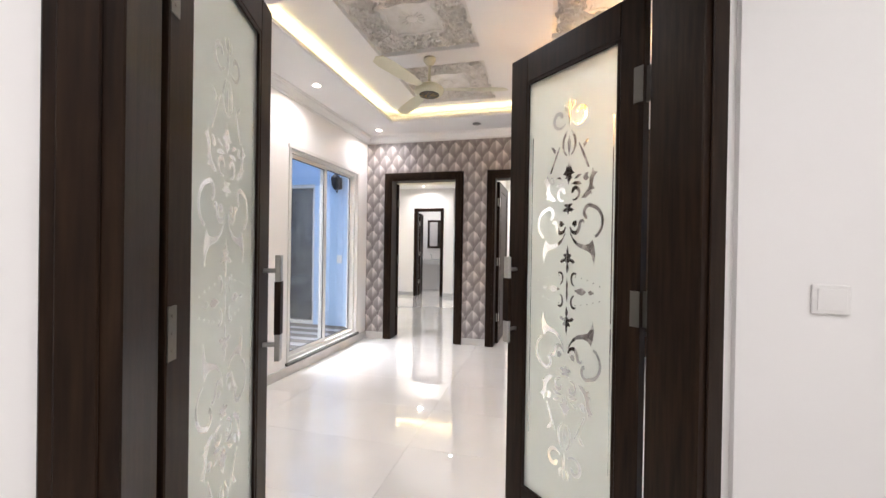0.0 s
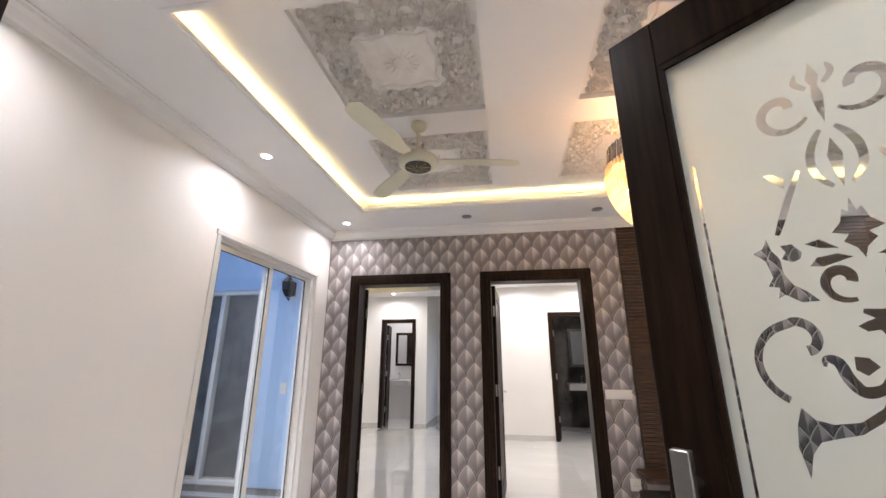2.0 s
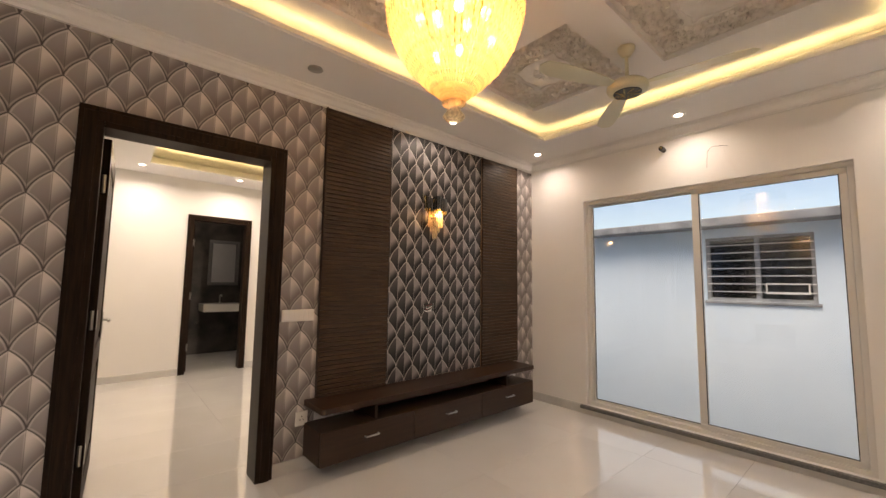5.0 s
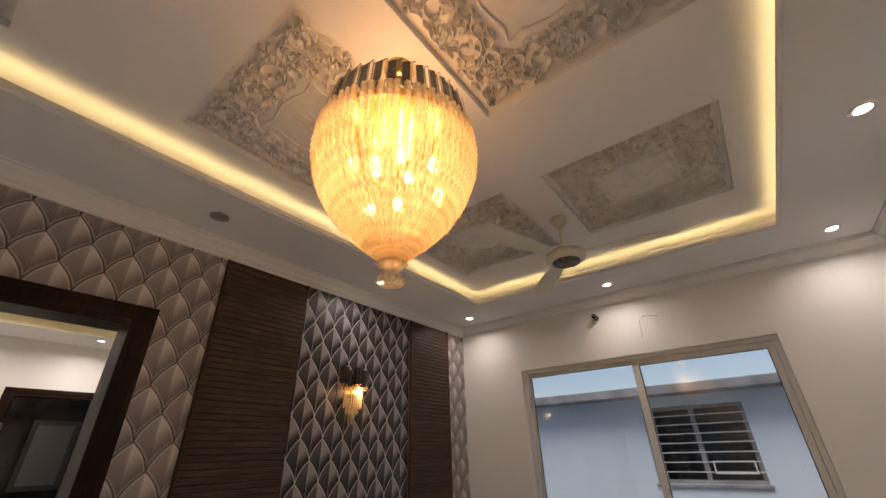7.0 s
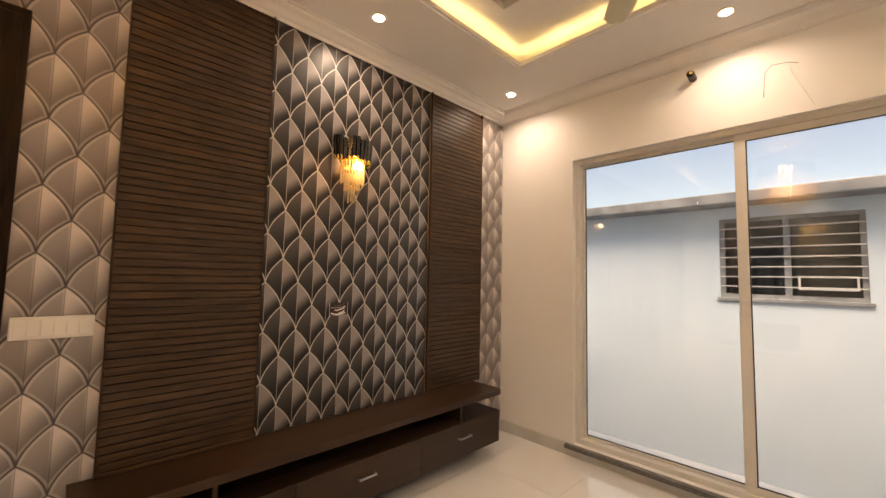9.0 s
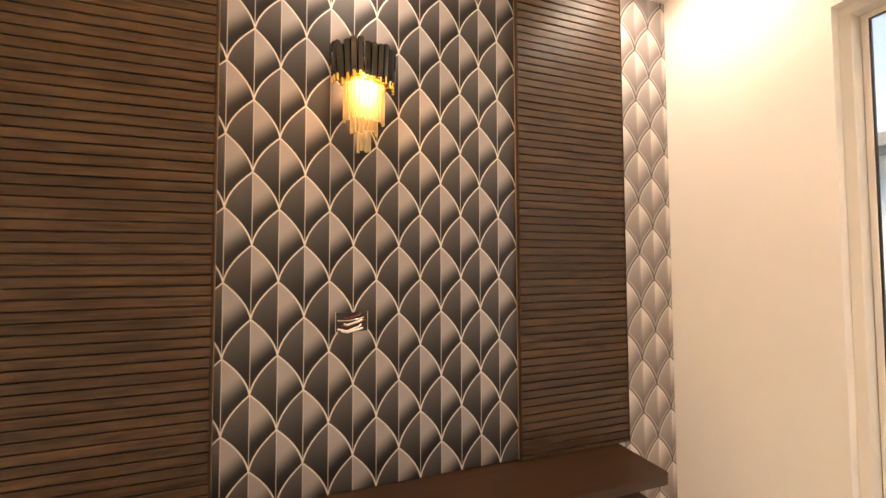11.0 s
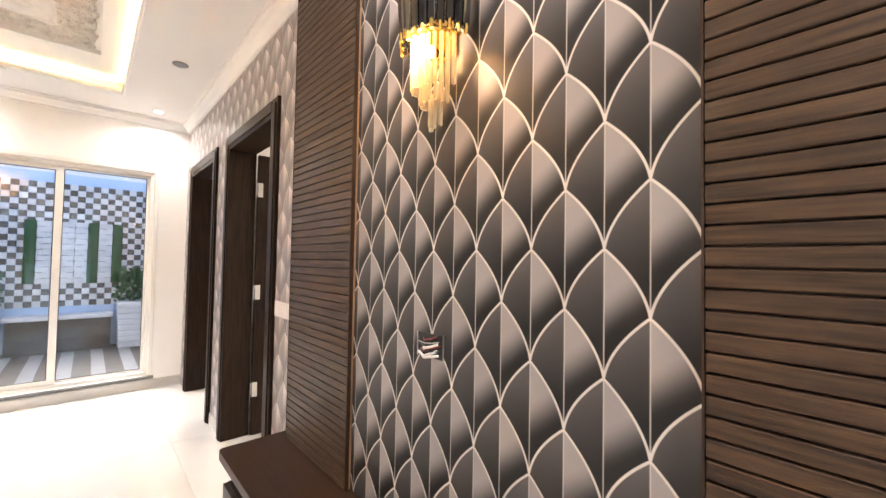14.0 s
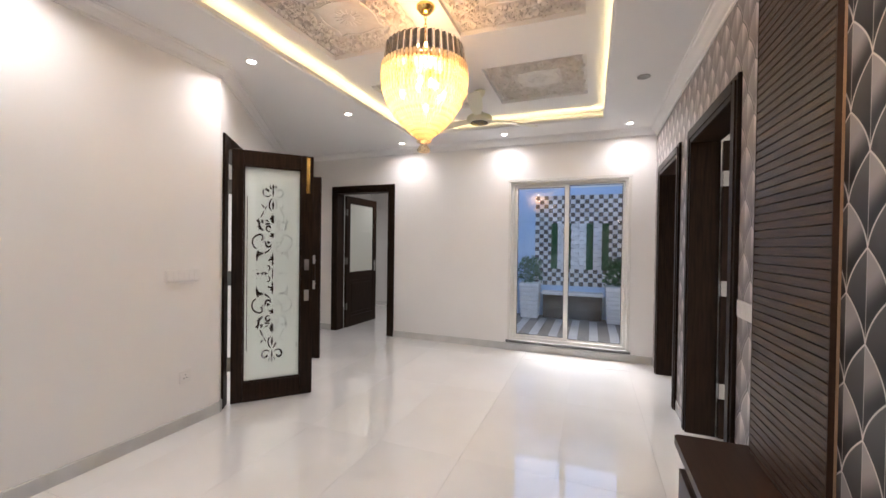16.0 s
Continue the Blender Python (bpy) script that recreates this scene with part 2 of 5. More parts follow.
M["stone_w"] = mat("white_stone_tile", (0.80, 0.81, 0.82), 0.6, second=(0.68, 0.69, 0.70), scale=8, random=0.1)
M["stone_b"] = mat("brown_stone_tile", (0.14, 0.12, 0.10), 0.5, second=(0.08, 0.07, 0.06), scale=8, random=0.2)
M["paper_mid"] = wallpaper("charcoal_scale_wallpaper", (0.009, 0.008, 0.0078), (0.32, 0.288, 0.283), (0.62, 0.57, 0.53))
M["paper"] = wallpaper("taupe_scale_wallpaper", (0.15, 0.13, 0.127), (0.68, 0.62, 0.60), (0.05, 0.043, 0.041), 1.094, 1.645, 0.18, fine_line=0.85)


def emitter(name, colour, strength):
    m = bpy.data.materials.new(name)
    m.use_nodes = True
    b = m.node_tree.nodes["Principled BSDF"]
    b.inputs["Emission Color"].default_value = (*colour, 1)
    b.inputs["Emission Strength"].default_value = strength
    return m


def glass(name, colour, rough=0.0, ior=1.45):
    m = bpy.data.materials.new(name)
    m.use_nodes = True
    b = m.node_tree.nodes["Principled BSDF"]
    b.inputs["Base Color"].default_value = (*colour, 1)
    b.inputs["Roughness"].default_value = rough
    b.inputs["IOR"].default_value = ior
    b.inputs["Transmission Weight"].default_value = 1.0
    return m


def milky(name, colour, share, rough=0.25, clear=0.0):
    """Light-scattering sheet or crystal: part passes through diffusely, part is thrown back, with a glossy face."""
    m = bpy.data.materials.new(name)
    m.use_nodes = True
    nt = m.node_tree
    n, link = nt.nodes, nt.links.new
    b = n["Principled BSDF"]
    b.inputs["Base Color"].default_value = (*colour, 1)
    b.inputs["Roughness"].default_value = rough
    tr = n.new("ShaderNodeBsdfTranslucent")
    tr.inputs["Color"].default_value = (*colour, 1)
    mx_ = n.new("ShaderNodeMixShader")
    mx_.inputs[0].default_value = share
    link(b.outputs[0], mx_.inputs[1])
    link(tr.outputs[0], mx_.inputs[2])
    out = mx_.outputs[0]
    if clear:
        tp = n.new("ShaderNodeBsdfTransparent")
        tp.inputs["Color"].default_value = (*[0.5 + 0.5 * c for c in colour], 1)
        streak = n.new("ShaderNodeTexNoise")
        streak.inputs["Scale"].default_value = 45
        along = n.new("ShaderNodeMapping")
        along.inputs["Scale"].default_value = (1.6, 1.6, 0.22)
        link(n.new("ShaderNodeTexCoord").outputs["Object"], along.inputs["Vector"])
        link(along.outputs[0], streak.inputs["Vector"])
        rg = n.new("ShaderNodeMapRange")
        rg.inputs["From Min"].default_value, rg.inputs["From Max"].default_value = 0.35, 0.65
        rg.inputs["To Min"].default_value, rg.inputs["To Max"].default_value = clear * 0.4, min(clear * 1.6, 1)
        link(streak.outputs["Fac"], rg.inputs["Value"])
        m2 = n.new("ShaderNodeMixShader")
        link(rg.outputs[0], m2.inputs[0])
        link(out, m2.inputs[1])
        link(tp.outputs[0], m2.inputs[2])
        out = m2.outputs[0]
    link(out, n["Material Output"].inputs["Surface"])
    return m


M["spot"] = emitter("spot_lens", (1.0, 0.93, 0.82), 14)
M["bulb"] = emitter("warm_bulb", (1.0, 0.74, 0.44), 15)
M["bulb_small"] = emitter("small_warm_bulb", (1.0, 0.72, 0.38), 5)
M["glass"] = glass("window_glass", (0.96, 0.985, 0.99))
M["crystal"] = glass("clear_crystal", (0.97, 0.95, 0.92), 0.02, 1.5)
M["amber"] = milky("lit_crystal", (0.95, 0.86, 0.68), 0.60, 0.08, 0.40)
M["clearish"] = milky("sconce_crystal", (0.93, 0.85, 0.66), 0.5, 0.1, 0.42)
M["smoked"] = mat("smoked_crystal", (0.10, 0.095, 0.085), 0.12, second=(0.22, 0.20, 0.17), scale=40, spec=0.8)
M["frost"] = milky("frosted_glass", (0.95, 0.97, 0.92), 0.60, 0.10)
nt = M["frost"].node_tree
haze = nt.nodes.new("ShaderNodeBsdfRefraction")
haze.inputs["Roughness"].default_value, haze.inputs["IOR"].default_value = 0.72, 1.25
haze.inputs["Color"].default_value = (0.95, 0.96, 0.92, 1)
blend = nt.nodes.new("ShaderNodeMixShader")
blend.inputs[0].default_value = 0.34
nt.links.new(nt.nodes["Material Output"].inputs["Surface"].links[0].from_socket, blend.inputs[1])
nt.links.new(haze.outputs[0], blend.inputs[2])
nt.links.new(blend.outputs[0], nt.nodes["Material Output"].inputs["Surface"])
M["mirror"] = mat("mirror", (0.9, 0.9, 0.9), 0.02, 1.0, rough_var=0.0)


# ---- building helpers ----
def box(bm, x0, x1, y0, y1, z0, z1, bevel=0.0):
    vs = [bm.verts.new((x, y, z)) for z in (z0, z1) for x, y in ((x0, y0), (x1, y0), (x1, y1), (x0, y1))]
    fs = [bm.faces.new([vs[i] for i in f]) for f in ((3, 2, 1, 0), (4, 5, 6, 7), (0, 1, 5, 4), (1, 2, 6, 5), (2, 3, 7, 6), (3, 0, 4, 7))]
    if bevel:
        edges = list({e for f in fs for e in f.edges})
        bmesh.ops.bevel(bm, geom=edges, offset=bevel, segments=1, profile=0.5, affect="EDGES")
    return fs


def lathe(bm, profile, cx=0, cy=0, cz=0, steps=32, turn=None):
    """Turn (radius, height) points about the z axis."""
    rings = []
    for r, z in profile:
        ring = []
        for i in range(steps):
            a = 2 * math.pi * i / steps
            p = Vector((r * math.cos(a), r * math.sin(a), z))
            if turn:
                p = turn @ p
            ring.append(bm.verts.new(p + Vector((cx, cy, cz))))
        rings.append(ring)
    for a, b in zip(rings, rings[1:]):
        for i in range(steps):
            bm.faces.new((a[i], a[(i + 1) % steps], b[(i + 1) % steps], b[i]))
    bm.faces.new(rings[0][::-1])
    bm.faces.new(rings[-1])


def tube(bm, points, radius, steps=6, taper=None):
    """A round rod along points."""
    rings = []
    pts = [Vector(p) for p in points]
    for i, p in enumerate(pts):
        d = (pts[min(i + 1, len(pts) - 1)] - pts[max(i - 1, 0)]).normalized()
        side = d.orthogonal().normalized() if i == 0 else (side - d * side.dot(d)).normalized()
        up = d.cross(side)
        r = radius * (taper[i] if taper else 1)
        rings.append([bm.verts.new(p + (side * math.cos(2 * math.pi * k / steps) + up * math.sin(2 * math.pi * k / steps)) * r) for k in range(steps)])
    for a, b in zip(rings, rings[1:]):
        for k in range(steps):
            bm.faces.new((a[k], a[(k + 1) % steps], b[(k + 1) % steps], b[k]))
    bm.faces.new(rings[0][::-1])
    bm.faces.new(rings[-1])


def mesh_of(name, bm, material, smooth=False):
    me = bpy.data.meshes.new(name)
    bm.normal_update()
    bmesh.ops.recalc_face_normals(bm, faces=bm.faces)
    bm.to_mesh(me)
    bm.free()
    me.materials.append(material)
    if smooth:
        me.polygons.foreach_set("use_smooth", [True] * len(me.polygons))
    return me


def part(name, bm, material, parent=None, label="", smooth=False):
    ob = new(name, mesh_of(name, bm, material, smooth) if isinstance(bm, bmesh.types.BMesh) else bm)
    if parent is not None:
        ob.parent = parent
    return tagged(ob, label)


def thing(name, label, category, group="", at=None, kind=""):
    ob = new(name)
    ob.empty_display_size = 0.1
    if at is not None:
        ob.matrix_world = at
    return tagged(ob, label, category, group, kind)


def structure(name, boxes, material, label="", bevel=0.0):
    bm = bmesh.new()
    for b in boxes:
        box(bm, *b, bevel=bevel)
    ob = part(name, bm, material)
    return tagged(ob, label, "", "", "structure")


def wall_x(name, x0, x1, y0, y1, z1, openings, material, label=""):
    """A wall that runs along x, with openings (from, to, bottom, top)."""
    boxes, at = [], x0
    for a, b, lo, hi in sorted(openings):
        boxes.append((at, a, y0, y1, 0, z1))
        if lo > 0:
            boxes.append((a, b, y0, y1, 0, lo))
        boxes.append((a, b, y0, y1, hi, z1))
        at = b
    boxes.append((at, x1, y0, y1, 0, z1))
    return structure(name, boxes, material, label)


def wall_y(name, y0, y1, x0, x1, z1, openings, material, label=""):
    boxes, at = [], y0
    for a, b, lo, hi in sorted(openings):
        boxes.append((x0, x1, at, a, 0, z1))
        if lo > 0:
            boxes.append((x0, x1, a, b, 0, lo))
        boxes.append((x0, x1, a, b, hi, z1))
        at = b
    boxes.append((x0, x1, at, y1, 0, z1))
    return structure(name, boxes, material, label)


# ---- the setting ----
TOP = 3.06
D1, D2, D3 = (-1.522, -0.405), (-0.092, 1.025), (1.467, 2.596)
FR = 0.11
HEAD = 2.30
PW = (4.36, 5.785, 0.13, 2.245)
EW = (3.34, 5.39, 0.09, 2.26)
wall_x("wall_north", XW - 0.15, XE + 0.15, YN, YN + 0.15, TOP, [(D1[0] + 0.02, D1[1] - 0.02, 0, HEAD - 0.02), (D2[0] + 0.02, D2[1] - 0.02, 0, HEAD - 0.02)], M["wall"])
wall_y("wall_west", -1.6, YN, XW - 0.15, XW, TOP, [(D3[0] + 0.02, D3[1] - 0.02, 0, HEAD - 0.02), PW], M["wall"])
wall_y("wall_east", -1.6, YN, XE, XE + 0.15, TOP, [EW], M["wall"])
wall_x("wall_south", 1.20, XE, YS - 0.15, YS, TOP, [], M["wall"])

# the wall with the entrance runs askew
UX, UY = math.cos(radians(35.2)), math.sin(radians(35.2))
SKEW = pose(0.995, 2.465, 0, 0, 0, 35.2)


def skewed(ob):
    ob.matrix_world = SKEW
    return ob


OPEN0, OPEN1 = -1.515, 0.085
skewed(wall_x("wall_entrance", -3.55, 0.145, -0.15, 0, TOP, [(OPEN0 + 0.02, OPEN1 - 0.02, 0, HEAD - 0.02)], M["wall"]))
bm = bmesh.new()
p0 = SKEW @ Vector((0.146, -0.15, 0))
pts = [(1.1145, 2.5485), (1.199, 2.5495), (1.199, 2.4005), (p0.x, p0.y)]
lo = [bm.verts.new((x, y, 0)) for x, y in pts]
hi = [bm.verts.new((x, y, TOP)) for x, y in pts]
bm.faces.new(lo[::-1]), bm.faces.new(hi)
for i in range(4):
    bm.faces.new((lo[i], lo[(i + 1) % 4], hi[(i + 1) % 4], hi[i]))
tagged(part("wall_corner", bm, M["wall"]), kind="structure")

# wallpaper on the north wall and darker paper between the slats
PAPER_TOP = 2.717
SL = (1.311, 1.915, 3.087, 3.676)
boxes = []
y0, y1 = YN - 0.003, YN - 0.0005
for a, b, lo_, hi_ in ((XW, D1[0] + 0.03, 0.09, PAPER_TOP), (D1[0] + 0.03, D1[1] - 0.03, HEAD - 0.03, PAPER_TOP), (D1[1] - 0.03, D2[0] + 0.03, 0.09, PAPER_TOP), (D2[0] + 0.03, D2[1] - 0.03, HEAD - 0.03, PAPER_TOP), (D2[1] - 0.03, SL[0], 0.09, PAPER_TOP), (SL[3], XE, 0.09, PAPER_TOP)):
    boxes.append((a, b, y0, y1, lo_, hi_))
for q in boxes:
    structure("wallpaper", [q], M["paper"])
structure("wallpaper_panel", [(SL[1], SL[2], YN - 0.010, YN - 0.0005, 0.49, PAPER_TOP)], M["paper_mid"])

# ceiling: dropped border with a lit tray
bm = bmesh.new()
for b in ((XW, XE, CY1, YN, SOFFIT, TOP), (XW, XE, YS - 0.02, CY0, SOFFIT, TOP), (XW, CX0, CY0, CY1, SOFFIT, TOP), (CX1, XE, CY0, CY1, SOFFIT, TOP)):
    box(bm, b[0], b[1], b[2], b[3], SOFFIT, SOFFIT + 0.02)
box(bm, XW, 1.3, -1.6, YS - 0.02, SOFFIT, SOFFIT + 0.02)
box(bm, 1.3, XE, -1.6, YS - 0.15, SOFFIT, SOFFIT + 0.02)
PX_, PY_, PS = (-0.345, 1.10, 2.54), (3.755, 4.875), 0.437
ya = YS - 0.05
for py in PY_:
    box(bm, XW, XE, ya, py - PS, TRAY, TRAY + 0.05)
    xa = XW
    for px in PX_:
        box(bm, xa, px - PS, py - PS, py + PS, TRAY, TRAY + 0.05)
        xa = px + PS
    box(bm, xa, XE, py - PS, py + PS, TRAY, TRAY + 0.05)
    ya = py + PS
box(bm, XW, XE, ya, YN, TRAY, TRAY + 0.05)
box(bm, CX0 - 0.2, CX0 - 0.18, CY0 - 0.2, CY1 + 0.2, SOFFIT + 0.02, TRAY)
box(bm, CX1 + 0.18, CX1 + 0.2, CY0 - 0.2, CY1 + 0.2, SOFFIT + 0.02, TRAY)
box(bm, CX0 - 0.18, CX1 + 0.18, CY0 - 0.2, CY0 - 0.18, SOFFIT + 0.02, TRAY)
box(bm, CX0 - 0.18, CX1 + 0.18, CY1 + 0.18, CY1 + 0.2, SOFFIT + 0.02, TRAY)
tagged(part("ceiling", bm, M["ceiling"]), kind="structure")


def moulding(name, x0, x1, y0, y1, profile, material, inward=True):
    """Run a profile of (out, z) points round the inside of a rectangle, mitred."""
    bm = bmesh.new()
    rings = []
    for out, z in profile:
        o = out if inward else -out
        rings.append([bm.verts.new(p) for p in ((x0 + o, y0 + o, z), (x1 - o, y0 + o, z), (x1 - o, y1 - o, z), (x0 + o, y1 - o, z))])
    n_ = len(rings)
    for k in range(n_):
        a, b = rings[k], rings[(k + 1) % n_]
        for i in range(4):
            bm.faces.new((a[i], a[(i + 1) % 4], b[(i + 1) % 4], b[i]))
    return tagged(part(name, bm, material), kind="structure")


LIP = [(0, SOFFIT - 0.004), (0.012, SOFFIT - 0.004), (0.018, SOFFIT + 0.004), (0.012, SOFFIT + 0.012), (0.022, SOFFIT + 0.018), (0.022, SOFFIT + 0.035), (0.008, SOFFIT + 0.045), (0.0, SOFFIT + 0.045)]
moulding("cove_moulding", CX0 - 0.03, CX1 + 0.03, CY0 - 0.03, CY1 + 0.03, LIP, M["ceiling"])

# cornice round the room
CORN = [(0.0, 0.0), (0.012, 0.0), (0.014, 0.018), (0.030, 0.028), (0.050, 0.052), (0.072, 0.066), (0.076, 0.082), (0.088, 0.084), (0.088, 0.093), (0.0, 0.093)]


def sweep(name, path, profile, material, z=0.0, kind="structure"):
    """Run a profile of (out, height) along a path of floor points; out lies to the left."""
    bm = bmesh.new()
    rings = []
    for i, p in enumerate(path):
        p = Vector(p)
        d0 = (p - Vector(path[i - 1])).normalized() if i else None
        d1 = (Vector(path[i + 1]) - p).normalized() if i + 1 < len(path) else None
        n0 = Vector((-d0.y, d0.x)) if d0 else Vector((-d1.y, d1.x))
        n1 = Vector((-d1.y, d1.x)) if d1 else n0
        nn = (n0 + n1).normalized()
        k = 1 / max(nn.dot(n0), 0.3)
        rings.append([bm.verts.new((p.x + nn.x * o * k, p.y + nn.y * o * k, z + h_)) for o, h_ in profile])
    m_ = len(profile)
    for a, b in zip(rings, rings[1:]):
        for i in range(m_):
            bm.faces.new((a[i], b[i], b[(i + 1) % m_], a[(i + 1) % m_]))
    bm.faces.new(rings[0]), bm.faces.new(rings[-1][::-1])
    return tagged(part(name, bm, material), kind=kind)


def on_skew(s):
    p = SKEW @ Vector((s, 0, 0))
    return (p.x, p.y)


SW_CORNER = (XW, 2.465 + (XW - 0.995) * math.tan(radians(35.2)))
sweep("cornice", [(XE, YS), (XE, YN), (XW, YN), SW_CORNER, (1.1145, 2.549), (XE - 0.001, YS)], CORN, M["ceiling"], CORNICE - 0.001)
SK = [(0.0005, 0.0), (0.012, 0.0), (0.012, 0.084), (0.009, 0.09), (0.0005, 0.09)]
for k, path in enumerate(([(XE, YS), (XE, YN)], [(XE, YN), (D2[1], YN)], [(D2[0], YN), (D1[1], YN)], [(D1[0], YN), (XW, YN)], [(XW, YN), (XW, D3[1])], [(XW, D3[0]), SW_CORNER, on_skew(OPEN0)], [on_skew(OPEN1), (1.1145, 2.549), (XE, YS)])):
    sweep("baseboard", path, SK, M["skirting"])

structure("floor", [(-5.0, 4.15, -1.7, 13.5, -0.12, -0.012)], M["floor"])
structure("foundation", [(-5.0, 4.15, -1.7, 13.5, -1.2, -0.121)], M["concrete"])
structure("ceiling_far", [(-5.0, -1.62, YN + 0.15, 13.5, TOP, TOP + 0.1), (-1.62, XE + 0.15, YN + 0.15, 12.35, TOP, TOP + 0.1), (-5.0, XW - 0.15, 0.0, 3.6, 2.80, 2.9)], M["ceiling"])


def door_frame(name, x0, x1, y_front, depth, m, label):
    """Jambs and head with a stepped face, along local x; the front faces -y."""
    t = thing(name, label, "", kind="structure")
    t.matrix_world = m
    for side in (0, 1):
        bm = bmesh.new()
        a, b = (x0, x0 + FR) if side == 0 else (x1 - FR, x1)
        box(bm, a, b, y_front - 0.018, y_front + depth + 0.018, 0, HEAD, 0.003)
        a2, b2 = (x0 + 0.022, x0 + FR - 0.03) if side == 0 else (x1 - FR + 0.03, x1 - 0.022)
        box(bm, a2, b2, y_front - 0.026, y_front - 0.0185, 0, HEAD - 0.03, 0.003)
        part("jamb", bm, M["wood"], t)
    bm = bmesh.new()
    box(bm, x0 + FR + 0.0005, x1 - FR - 0.0005, y_front - 0.018, y_front + depth + 0.018, HEAD - FR, HEAD, 0.003)
    box(bm, x0 + FR - 0.03, x1 - FR + 0.03, y_front - 0.026, y_front - 0.0185, HEAD - FR + 0.03, HEAD - 0.022, 0.003)
    part("head", bm, M["wood"], t)
    return t


door_frame("door_1", D1[0], D1[1], YN - 0.004, 0.158, Matrix.Identity(4), "dark wenge door frame set in patterned wallpaper")
door_frame("door_2", D2[0], D2[1], YN - 0.004, 0.158, Matrix.Identity(4), "dark wenge door frame beside the slatted panels")
door_frame("door_3", D3[0], D3[1], 0, 0.15, pose(XW, 0, 0, 0, 0, 90), "dark wenge door frame in a plain cream wall")
door_frame("door_4", OPEN0, OPEN1, -0.15, 0.15, SKEW, "wide dark wenge frame of the double entrance door")


def hinge(parent, x, y, z, h_=0.12):
    bm = bmesh.new()
    tube(bm, [(x, y, z), (x, y, z + h_)], 0.007, 8)
    box(bm, x + 0.002, x + 0.04, y - 0.0275, y - 0.0015, z + 0.002, z + h_ - 0.002)
    part("hinge", bm, M["bronze"], parent)


def spiral(cx, cz, r0, r1, a0, a1, steps=18):
    return [(cx + (r0 + (r1 - r0) * k / steps) * math.cos(a0 + (a1 - a0) * k / steps), cz + (r0 + (r1 - r0) * k / steps) * math.sin(a0 + (a1 - a0) * k / steps)) for k in range(steps + 1)]


def ribbon(path, w0, w1, mid=None):
    """A closed outline round a path, whose width goes from w0 over mid to w1."""
    left, right = [], []
    if len(path) < 8:
        pts = [path[0]] + list(path) + [path[-1]]
        path = []
        for i in range(1, len(pts) - 2):
            p0, p1, p2, p3 = pts[i - 1:i + 3]
            for k in range(5):
                f = k / 5
                path.append(tuple(0.5 * (2 * p1[q] + (p2[q] - p0[q]) * f + (2 * p0[q] - 5 * p1[q] + 4 * p2[q] - p3[q]) * f * f + (3 * p1[q] - p0[q] - 3 * p2[q] + p3[q]) * f ** 3) for q in (0, 1)))
        path.append(pts[-1])
    n_ = len(path)
    for i, (x, z) in enumerate(path):
        ax, az = path[max(i - 1, 0)]
        bx, bz = path[min(i + 1, n_ - 1)]
        d = math.hypot(bx - ax, bz - az) or 1
        nx, nz = -(bz - az) / d, (bx - ax) / d
        f = i / (n_ - 1)
        w = (w0 + (w1 - w0) * f) if mid is None else (w0 * (1 - f) ** 2 + mid * 2 * f * (1 - f) * 1.6 + w1 * f * f)
        left.append((x + nx * w, z + nz * w))
        right.append((x - nx * w, z - nz * w))
    return left + right[::-1]


